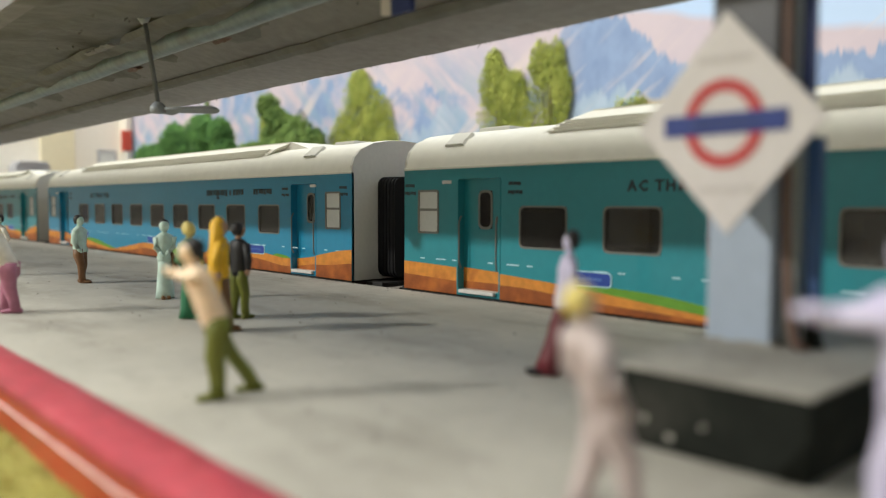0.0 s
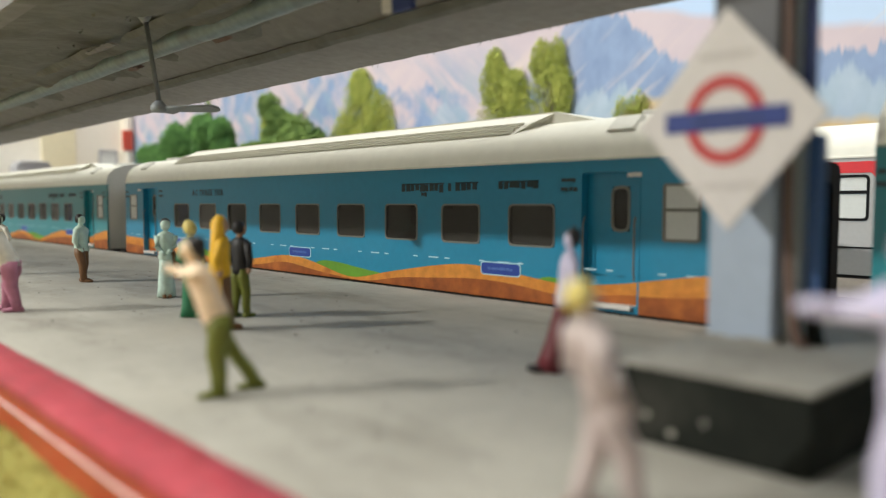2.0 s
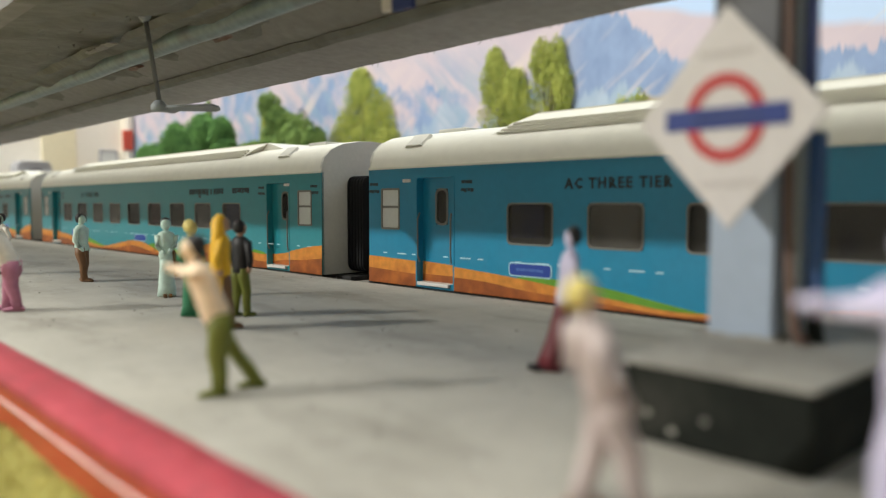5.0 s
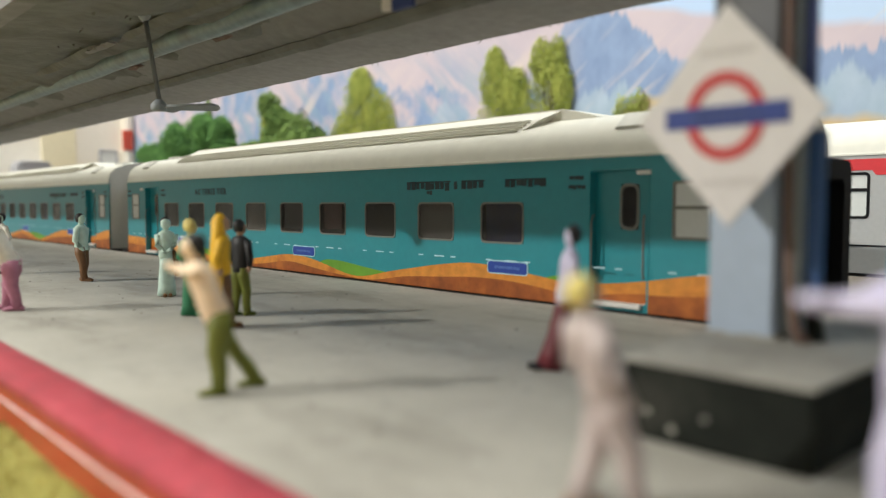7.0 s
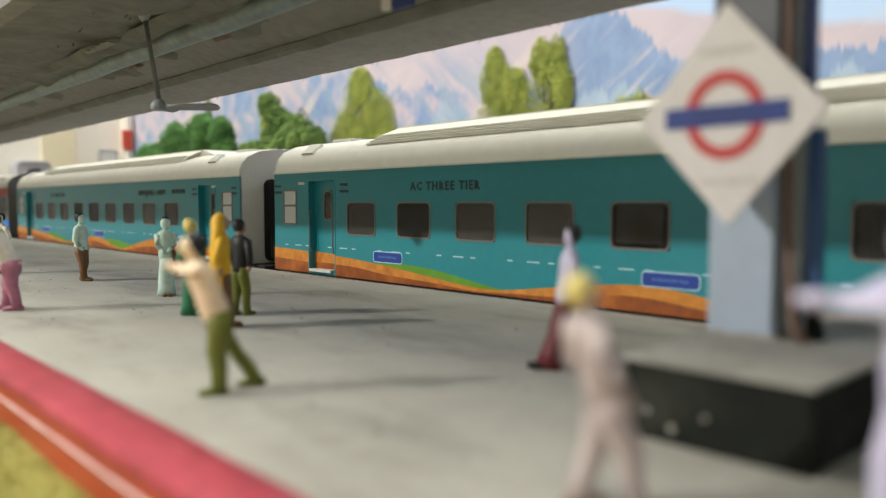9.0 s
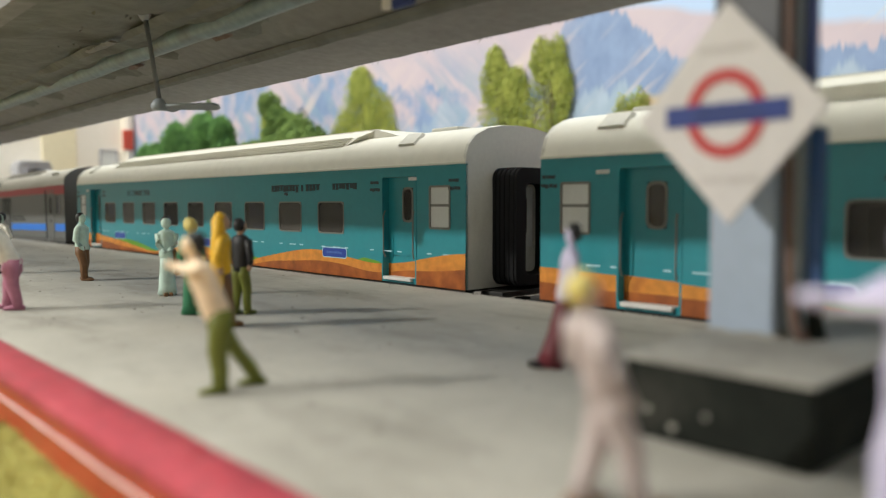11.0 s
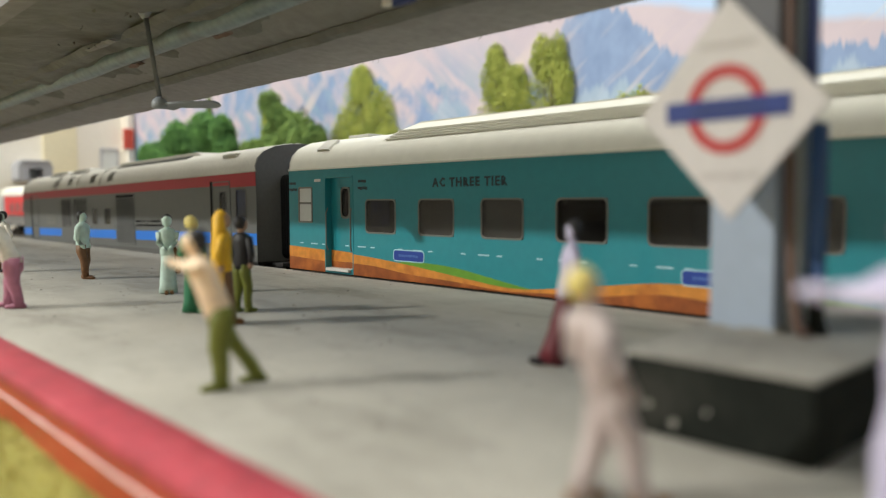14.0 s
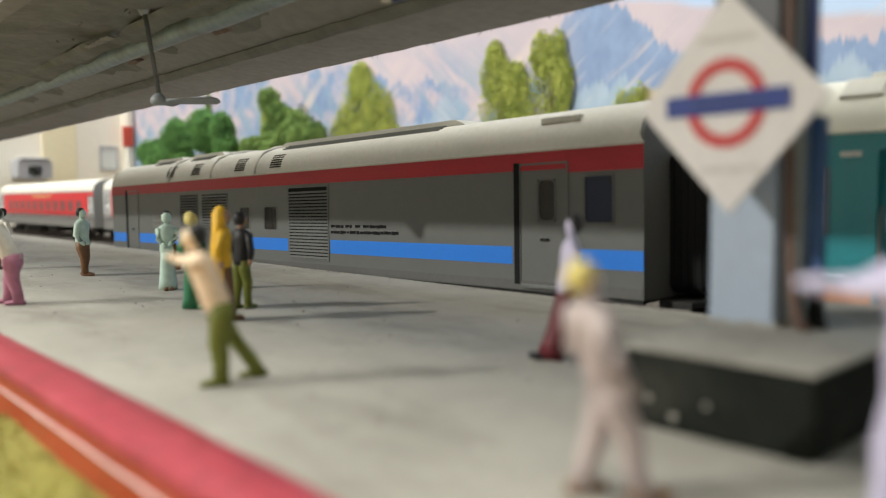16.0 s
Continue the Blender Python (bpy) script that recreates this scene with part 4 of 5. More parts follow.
def sleeper_coach(body, label, seed, first, gap):
    wins = [(first + gap * i, first + 12.5 + gap * i, 12.0, 20.8) for i in range(9)]
    small = [(24.0, 28.2, 15.7, 24.3), (245.2, 249.2, 15.7, 24.3)]
    lav = [(5.3, 12.5, 14.3, 24.5), (257.6, 264.8, 14.3, 24.5)]
    root = coach_shell("sleeper_coach", label, body, wins + lav + [(x, x + 13.0, 1.6, 27.0) for x in DOORS], M["roof"], M["end_grey"])
    for w in wins:
        window_unit(root, *w, M["glass"])
    for w in lav:
        fr = window_unit(root, *w, M["frost"], 0.35, 0.6, rim_mat=M["rim"])
        zm = w[2] + 5.6
        part("glazing_bar", box(w[0], w[1], -0.12, 0.5, zm - 0.3, zm + 0.3), M["rim"], fr)
    brown = [(x, max(SOLE, SOLE + (z - SOLE) * 0.62 - 0.5 + 0.5 * math.sin(x * 0.21))) for x, z in HILLS_ORANGE]
    prints = (("orange_hill_band", HILLS_ORANGE, -0.10, M["orange"]), ("brown_hill_band", brown, -0.14, M["brown"]), ("green_hill_band", HILLS_GREEN, -0.06, M["green"]))

    def hills(parent, xa, xb, shift):
        for nm, rows, y, mat in prints:
            cuts = [xa] + [c for c in (118.0, 205.0) if xa < c < xb and mat == M["green"]] + [xb]
            for ca, cb in zip(cuts, cuts[1:]):
                bm = ribbon_xz(rows, 1.5, y + shift, shift, SOLE, cb, ca)
                if bm.faces:
                    part(nm, bm, mat, parent)
                else:
                    bm.free()

    for x0, sw in zip(DOORS, small):
        d = part("door", pierced_wall(13.0, [(sw[0] - x0, sw[1] - x0, sw[2], sw[3])], 0, 0.5, 1.6, 27.0), body, root)
        d.location = (x0 * K, 2.0 * K, 0)
        jamb = bmesh.new()
        add_ring(jamb, rounded(x0 - 0.35, x0 + 13.35, 1.2, 27.5, 0.9), rounded(x0 + 0.05, x0 + 12.95, 1.6, 27.0, 0.7), "y", -0.12, 2.4)
        part("door_jamb", jamb, body, root)
        w = window_unit(d, sw[0] - x0, sw[1] - x0, sw[2], sw[3], M["glass"], 0.4, 1.6)
        part("handle", tube([(12.2, -1.9, 6.5), (12.2, -2.2, 8), (12.2, -2.2, 17), (12.2, -1.9, 18.5)], 0.22, 6), M["rim"], d)
        part("grab_rail", tube([(0.6, -1.6, 6.5), (0.6, -2.3, 8), (0.6, -2.3, 17), (0.6, -1.6, 18.5)], 0.2, 6), M["rim"], d)
        part("door_step", box(1.0, 12.0, -2.9, -0.1, 0.9, 1.7, 0.15), M["step"], d, "white step")
        hills(root, x0 + 0.1, x0 + 12.9, 1.98)
    hills(root, 0, DOORS[0] - 0.35, 0.0)
    hills(root, DOORS[0] + 13.35, DOORS[1] - 0.35, 0.0)
    hills(root, DOORS[1] + 13.35, COACH, 0.0)
    for x in (50, 131, 212):
        p = part("name_plate", prism(rounded(x, x + 11.4, 5.4, 7.9, 0.7), "y", -0.16, 0.0), M["plate"], root, "dark blue plate with a pale rim")
        bars(p, x + 2.0, x + 9.4, 6.3, 7.0, 8, -0.2, M["dash_dim"], 41, False)
        part("plate_rim", add_ring(bmesh.new(), rounded(x - 0.25, x + 11.65, 5.15, 8.15, 0.9), rounded(x, x + 11.4, 5.4, 7.9, 0.7), "y", -0.14, 0.0), M["dash"], p)
    bm = bmesh.new()
    for k in range(46):
        x = 6 + k * 5.7
        if k % 4 != 3:
            add_box(bm, x, x + (3.4 if k % 2 else 1.6), -0.06, 0.0, 8.0, 8.32)
    part("dashed_line", bm, M["dash"], root)
    text_mesh("AC THREE TIER", 2.9, 64.8, 23.8, -0.04, M["letter"], root)
    for x0, x1, n in ((184, 199.6, 9), (200.9, 202.2, 1), (203.4, 210.8, 4)):
        bars(root, x0, x1, 23.6, 25.9, n, -0.08, M["letter"], 3, n > 1)
    bars(root, 191.4, 193.6, 22.7, 23.8, 2, -0.08, M["letter"], 12, False)
    bars(root, 217, 228.4, 24.1, 25.9, 7, -0.08, M["letter"], 4)
    for x, n in ((236, 3), (266.0, 3), (36.5, 3), (2.0, 3)):
        bars(root, x - 1.6, x + 2.2, 25.2, 26.3, n, -0.08, M["letter"], 5, False)
        bars(root, x - 1.8, x + 2.4, 23.4, 24.4, n + 1, -0.08, M["letter"], 6, False)
    for x in (250, 14):
        part("lamp_plate", box(x, x + 3.0, -0.25, 0.0, 26.0, 26.8, 0.08), M["step"], root, "small white plate")
    part('vestibule_wall', box(16.5, 17.1, 0.8, 36, 1.6, 29), M['inside'], root)
    part('vestibule_wall', box(35.4, 36, 0.8, 36, 1.6, 29), M['inside'], root)
    part('vestibule_wall', box(237, 237.6, 0.8, 36, 1.6, 29), M['inside'], root)
    part('vestibule_wall', box(255, 255.6, 0.8, 36, 1.6, 29), M['inside'], root)
    # raised ribbed roof pod with sloping ends
    pod = part("roof_pod", prism([(39, 38.0), (51, 40.9), (226, 40.9), (237, 38.2)], "y", 8.4, 28.6), M["roof"], root)
    flank = bmesh.new()
    ends = []
    for shift in ((41.0, 50.5), (218.5, 226.0)):
        ends.append([flank.verts.new((shift[0] + (shift[1] - shift[0]) * (z - 36.2) / 4.65, y, z)) for y, z in ((3.2, 36.2), (5.0, 38.6), (8.8, 40.85), (12, 40.85), (12, 37))])
    for k in range(5):
        flank.faces.new((ends[0][k], ends[1][k], ends[1][(k + 1) % 5], ends[0][(k + 1) % 5]))
    flank.faces.new(ends[0])
    flank.faces.new(ends[1][::-1])
    part("pod_flank", flank, M["roof"], root)
    for k in range(4):
        y, z = 3.40 + 0.50 * k, 36.55 + 0.68 * k
        part("roof_rib", box(43 + 1.1 * k, 217.5 + 0.8 * k, y - 0.45, y + 0.6, z - 0.17, z + 0.17, 0.06), M["roof"], pod)
    for x in (16, 247):
        part("roof_hatch", prism([(x - 3.4, 0), (x + 3.4, 0), (x + 2.8, 0.7), (x - 2.8, 0.7)], "y", -2.2, 2.2), M["end_grey"], root).matrix_basis = pose(0, 0.0036, 0.0362, 40)
        part("roof_vent", box(x - 2, x + 8, 12, 25, 38.6, 39.9, 0.4), M["end_grey"], root)
    interior(root, first, first + 186, gap, seed)
    return root


TEAL_GAP, BLUE_GAP = 21.45, 21.36
COACH_TEXT = "with printed orange hills, cream roof"
lead = sleeper_coach(M["teal"], "teal sleeper coach " + COACH_TEXT, 1, 38.1, TEAL_GAP)
blue_coach = sleeper_coach(M["blue"], "bright blue sleeper coach " + COACH_TEXT, 2, 49.2, BLUE_GAP)
third = copy_thing(lead, Matrix.Identity(4))
fourth = copy_thing(lead, Matrix.Identity(4))
M["curtain"] = surface("navy_curtain", (0.03, 0.05, 0.22), 0.8)
# pane colour lifted towards the coach red, to imitate haze over distant windows
M["hazed_pane"] = surface("hazed_reddish_pane", (0.16, 0.075, 0.075), 0.3, vary=0.2)
M["gold_print"] = surface("gold_print", (0.75, 0.52, 0.22), 0.5)
M["blind"] = surface("grey_blind", (0.26, 0.25, 0.23), 0.8)
M["pink_cloth"] = surface("pink_cloth", (0.42, 0.26, 0.24), 0.8)
for coach, k, first, mat, low in ((third, 8, 38.2, "curtain", 0), (fourth, 6, 38.2, "curtain", 0), (fourth, 2, 38.2, "blind", 0), (third, 0, 38.2, "blind", 0), (third, 4, 38.2, "blind", 2), (fourth, 0, 38.2, "curtain", 4),
                                  (blue_coach, 2, 49.0, "blind", 0), (blue_coach, 8, 49.0, "blind", 1), (third, 5, 38.2, "pink_cloth", 3), (blue_coach, 0, 49.0, "curtain", 3), (blue_coach, 6, 49.0, "blind", 4), (lead, 1, 38.2, "blind", 3)):
    xa = first + (BLUE_GAP if coach is blue_coach else TEAL_GAP) * k + 0.3
    part("curtain", box(xa, xa + 11.9 - low, 1.2, 1.5, 12.2 + low * 0.4, 20.6), M[mat], coach)


def louvre(parent, x0, x1, z0, z1, pitch, mat):
    g = part("louvre", add_ring(bmesh.new(), rounded(x0, x1, z0, z1, 0.3), rounded(x0 + 0.5, x1 - 0.5, z0 + 0.5, z1 - 0.5, 0.2), "y", -0.2, 0.1), mat, parent)
    part("louvre_back", box(x0 + 0.3, x1 - 0.3, -0.05, 0.0, z0 + 0.3, z1 - 0.3), M["rubber"], g)
    n = int((z1 - z0 - 1) / pitch)
    shared = None
    for k in range(n):
        z = z0 + 0.6 + k * pitch
        if shared is None:
            s = part("slat", prism([(-0.38, 0), (-0.06, 0.05), (-0.05, pitch * 0.62), (-0.12, pitch * 0.64)], "x", x0 + 0.5, x1 - 0.5), mat, g)
            shared = s.data
        else:
            s = new("slat", shared)
            s.parent = g
        s.location = (0, 0, z * K)


def power_car():
    wins = [(116, 123, 11.8, 19.6), (132, 140, 11.8, 19.6), (256.5, 263.5, 14.6, 24.2)]
    small = [(244.6, 249.4, 15.0, 23.8)]
    root = coach_shell("power_car", "dark grey generator car with maroon and blue bands", M["car_grey"], wins + small, M["car_roof"], M["car_end"])
    for w in wins[:2]:
        window_unit(root, *w, M["glass"], 0.4, 1.0, rim_mat=M["car_grey"])
    M["dark_blue_pane"] = surface("dark_blue_pane", (0.008, 0.016, 0.05), 0.2, vary=0.1)
    window_unit(root, *wins[2], M["dark_blue_pane"], 0.3, 0.9, rim_mat=M["car_end"])
    window_unit(root, *small[0], M["glass"], 0.3, 1.6, rim_mat=M["car_end"])
    part("maroon_band", add_box(add_box(bmesh.new(), 0, 252, -0.08, 0, 25.7, 30.0), 252.02, 270, -0.08, 0, 24.9, 30.0), M["car_red"], root, "maroon band under the gutter")
    for a, b in ((0.5, 17), (30, 69), (110, 146), (168.5, 237.5), (253.5, 270)):
        part("blue_band", box(a, b, -0.08, 0, 5.8, 9.6), M["car_blue"], root, "bright blue band")
    for x0, w in ((17.5, 12.0), (239.5, 13.2)):
        d = part("door", add_ring(bmesh.new(), rounded(x0, x0 + w, 1.4, 27.2, 0.6), rounded(x0 + 0.4, x0 + w - 0.4, 1.8, 26.8, 0.5), "y", -0.2, 0.1), M["car_grey"], root)
        # flat black strip in place of the shaded jamb of a recessed door
        part("jamb_shade", box(x0 - 1.4, x0 + 0.2, -0.24, 0.02, 1.6, 27.4, 0.05), M["rubber"], d)
        part("handle", box(x0 + w * 0.45, x0 + w * 0.62, -0.45, -0.1, 11.0, 11.5, 0.1), M["rubber"], d)
        part("door_step", box(x0 + 1, x0 + w - 1, -0.7, 0.4, 0.9, 1.7, 0.15), M["car_grey"], d)
    louvre(root, 70, 85, 10.5, 24.6, 1.0, M["car_end"])
    louvre(root, 88, 108, 10.5, 24.6, 1.0, M["car_grey"])
    louvre(root, 146.5, 168, 3.4, 25.2, 0.95, M["car_grey"])
    part("sill_strip", box(0.3, 269.7, -0.1, 0.0, 0.4, 2.5), M["car_end"], root, "darker grey sill strip")
    part("notice_panel", box(44, 60, -0.14, 0, 11.8, 17.0), M["rim"], root, "pale grey notice panel")
    bars(root, 45, 59, 15.4, 16.4, 9, -0.22, M["car_grey"], 8, False)
    bars(root, 45, 59, 13.4, 14.4, 9, -0.22, M["car_grey"], 9, False)
    for x0, x1, n in ((169, 175, 5), (176, 179, 3), (180.5, 183, 2), (184, 194, 7)):
        bars(root, x0, x1, 13.0, 14.0, n, -0.1, M["rubber"], 10, False)
    bars(root, 169, 199, 11.3, 12.3, 20, -0.1, M["rubber"], 11, False)
    bars(root, 169, 198, 12.3, 12.6, 12, -0.1, M["rim"], 14, False)
    # roof: long hatches and cross ribs
    for a, b in ((30, 58), (64, 92), (130, 215)):
        p = part("roof_hatch", prism([(a, 38.4), (a + 3, 39.75), (b - 3, 39.75), (b, 38.4)], "y", 8, 29), M["car_roof"], root)
        for k in range(3):
            part("hatch_slot", box(a + 6, b - 6, 5.0 + k * 1.1, 5.5 + k * 1.1, 37.1 + k * 0.45, 37.6 + k * 0.45), M["car_grey"], p)
    for x in (61, 96, 127):
        part("roof_rib", tube([(x, y, z + 0.25) for y, z in ROOF_ARC], 0.5, 6), M["car_roof"], root, smooth=True)
    for x in (58, 80, 113, 136):
        for k in range(6):
            z = 31.6 + k * 0.72
            y = lerp([(q, p) for p, q in ROOF_ARC[:6]], z)
            part("vent_slot", box(x, x + 6.5, y - 0.16, y + 0.3, z - 0.2, z + 0.2), M["rubber"], root)
    part("roof_vent", box(244, 254, 1.9, 4.4, 35.2, 36.6, 0.3), M["car_roof"], root)
    interior(root, 116, 150, PITCH, 7)
    return root


generator = power_car()


def standing_coach(length, label):
    wins = [(40 + 20.5 * i, 52 + 20.5 * i, 13.5, 21.5) for i in range(int((length - 80) / 20.5) + 1)]
    lav = [(5.5, 13.0, 14.0, 25.2), (length - 13.0, length - 5.5, 14.0, 25.2)]
    root = coach_shell("standing_coach", label, M["coach_silver"], wins + lav, M["roof"], M["coach_silver"], length)
    part("red_panel", pierced_wall(length - 34, [(a - 17, b - 17, c, d) for a, b, c, d in wins], -0.1, 0.0, 9.5, 28.6), M["coach_red"], root, "bright red side panel").location.x = 17 * K
    part("red_panel", prism([(length - 16.8, 28.6), (length - 0.3, 28.6), (length - 0.3, 24.6), (length - 4, 24.6), (length - 5, 25.8), (length - 13.4, 25.8), (length - 14, 13), (length - 16.8, 10)], "y", -0.1, 0), M["coach_red"], root)
    for w in wins:
        window_unit(root, *w, M["hazed_pane"], rim_mat=M["hazed_pane"])
    for w in lav:
        fr = window_unit(root, *w, M["frost"], 0.5, 1.2, rim_mat=M["rubber"])
        part("glazing_bar", box(w[0], w[1], -0.12, 0.5, w[2] + 6.6, w[2] + 7.4), M["rubber"], fr)
    bars(root, length * 0.42, length * 0.62, 25.0, 27.0, 14, -0.2, M["gold_print"], 21, False)
    part("sill_line", box(0, length, -0.15, 0, 7.0, 7.4), M["rubber"], root)
    interior(root, 40, length - 40, 20.5, 5)
    return root


STAND_Y = 205.0
stand = standing_coach(258.0, "red and grey coach standing on the far track")
stand.location = (-0.319, STAND_Y * K, 0.003)
copy_thing(stand, pose(-0.599, STAND_Y * K, -0.002, 0, -0.95, 0))
standing_coach(286.0, "red and grey coach standing at the far end of the yard").matrix_basis = pose(-0.907, STAND_Y * K, -0.002)


# ---- column, plinth and station sign ----
def on_floor(px, depth):
    """A place from a sideways slope of view and a depth along the axis."""
    r = px * depth
    return (-depth * COS + r * SIN, depth * SIN + r * COS)


plinth = thing("column_plinth", "black masonry seat with a grey top round the column", "plinth", at=(-36.2, 78.3, 0))
PLAN = [(-2.2, -20.5), (14.2, -20.5), (14.4, 20.9), (-7.0, 20.9)]


def plinth_block(plan, grow, z0, z1, bevel):
    bm = prism([(x + (grow if x > 0 else -grow), y + (grow if y > 0 else -grow)) for x, y in plan], "z", z0, z1)
    bmesh.ops.bevel(bm, geom=list(bm.edges), offset=bevel, segments=3, affect="EDGES", profile=0.6)
    return bm


part("plinth_body", plinth_block(PLAN, 0.0, 0, 6.75, 0.5), M["plinth"], plinth, "glossy black sides")
part("plinth_top", plinth_block(PLAN, 0.15, 6.7, 7.05, 0.16), M["plinth_top"], plinth, "dusty grey top slab")
for x, z, r in ((0.2, 2.6, 0.3), (2.6, 1.4, 0.32), (5.6, 2.9, 0.24)):
    part("paint_fleck", tube([(x, -20.6, z), (x, -20.4, z)], r, 8), M["plinth_top"], plinth, "pale fleck of paint")
col = thing("platform_column", "pale blue steel column on the black plinth", "column", at=(-36.2, 78.3, 0.3))
part("shaft", box(-3.4, 3.4, -3.4, 3.4, 6.2, 33.0, 0.3), M["column"], col)
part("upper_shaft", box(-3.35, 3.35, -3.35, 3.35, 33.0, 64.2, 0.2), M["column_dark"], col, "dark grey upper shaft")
part("web", box(3.4, 4.9, -1.2, 1.2, 6.2, 33.0, 0.2), M["column_web"], col, "pale grey-green side web")
part("cable", tube([(6.2, -2.2, 6.3), (5.5, -2.7, 8), (4.9, -2.6, 11), (4.4, -2.5, 18), (4.1, -2.4, 30), (3.9, -2.4, 50), (3.9, -2.2, 64)], [0.8, 0.62, 0.55, 0.5, 0.5, 0.5, 0.5], 8), M["cable"], col, "brown cable down the column", True)
part("base_grime", rough_beam([(-3.7, 6.4), (-3.7, 7.0), (-3.2, 7.2), (3.2, 7.2), (3.7, 7.0), (3.7, 6.4)], -3.8, 3.8, 12, 0.35, 1.2, 3.0), M["plinth_top"], col, "grimy base collar")
post = thing("navy_post", "slim navy post with a dark foot beside the column", "post", at=(-29.9, 78.0, 0.3))
part("shaft", box(-0.8, 0.6, -0.7, 0.7, 10, 27.5, 0.2), M["post_blue"], post)
part("foot", tube([(0.2, 0, 6.2), (0.2, 0, 6.8), (0, 0, 8.2), (-0.1, 0, 11.0), (-0.1, 0, 13.0)], [1.2, 0.95, 0.8, 0.7, 0.6], 12), M["plinth"], post, "dark brown foot", True)
part("upper_shaft", box(-2.9, -1.5, -0.7, 0.7, 6.3, 63, 0.2), M["column"], post, "pale blue flat bar")
part("upper_strip", box(-1.5, -0.5, -0.6, 0.6, 27.5, 63, 0.1), M["navy"], post)

SIGN_AT = on_floor(0.3696, 72.0)
sign = thing("station_sign", "white diamond station sign with red ring and blue bar", "sign")
hw, hh = 8.7, 10.4
part("board", prism([(0, -hh), (hw, 0), (0, hh), (-hw, 0)], "y", 0, 0.8), M["sign_white"], sign)
ring = [(-0.25 + 3.75 * math.cos(2 * math.pi * k / 40), 4.2 * math.sin(2 * math.pi * k / 40)) for k in range(40)]
part("ring", add_ring(bmesh.new(), ring, [(-0.25 + (x + 0.25) * 0.70, z * 0.71) for x, z in ring], "y", -0.12, 0), M["sign_red"], sign, "red ring")
part("name_bar", box(-5.95, 5.55, -0.2, 0, -1.0, 1.0, 0.1), M["sign_blue"], sign, "dark blue name bar")
bars(sign, -3.4, 3.4, -0.45, 0.45, 9, -0.24, M["navy"], 31, False)
bars(sign, -2.6, 2.8, -6.6, -5.8, 8, -0.06, M["sign_faint"], 32, False)
bars(sign, -2.6, 2.6, 5.6, 6.4, 8, -0.06, M["sign_faint"], 33, False)
for x in (-1.2, 1.2):
    part("bracket", box(x - 0.3, x + 0.3, 0.8, 8.2, -1, 1, 0.1), M["column_dark"], sign)
sign.matrix_world = Matrix.Translation((SIGN_AT[0] * K, SIGN_AT[1] * K, 28.85 * K)) @ pose(0, 0, 0, 0, -1.2, 8)

hang = thing("hanging_board", "small navy platform board hanging under the canopy", "sign", at=(-92, 77, 0))
part("board", box(-2.2, 2.6, -0.5, 0.5, 50.6, 57.0, 0.2), M["navy"], hang)
part("end_cap", box(-4.6, -2.2, -0.6, 0.6, 51.0, 57.0, 0.2), M["sign_white"], hang, "white end of the board")
for x in (-1.5, 1.8):
    part("hanger", tube([(x, 0, 56.8), (x, 0, 64)], 0.25, 6), M["fan_rod"], hang)


# ---- painted figurines on the platform ----
def paint(name, c):
    return surface(name, c, 0.55, fine=900, coarse=220, vary=0.14, bump=0.25)


P = {"skin": paint("figure_skin", (0.42, 0.25, 0.16)), "black": paint("figure_black", (0.015, 0.014, 0.016)),
     "mint": paint("figure_mint", (0.60, 0.77, 0.68)), "brown": paint("figure_brown", (0.19, 0.09, 0.035)), "white": paint("figure_white", (0.76, 0.73, 0.66)),
     "mauve": paint("figure_mauve", (0.46, 0.18, 0.27)), "green": paint("figure_green", (0.02, 0.17, 0.075)), "yellow": paint("figure_yellow", (0.82, 0.47, 0.02)),
     "peach": paint("figure_peach", (0.94, 0.73, 0.52)), "olive": paint("figure_olive", (0.15, 0.17, 0.02)), "lavender": paint("figure_lavender", (0.60, 0.56, 0.74)),
     "maroon": paint("figure_maroon", (0.13, 0.016, 0.024)), "beige": paint("figure_beige", (0.50, 0.42, 0.41)), "straw": paint("figure_straw", (0.72, 0.60, 0.20)),
     "leather": paint("figure_leather", (0.22, 0.11, 0.04))}


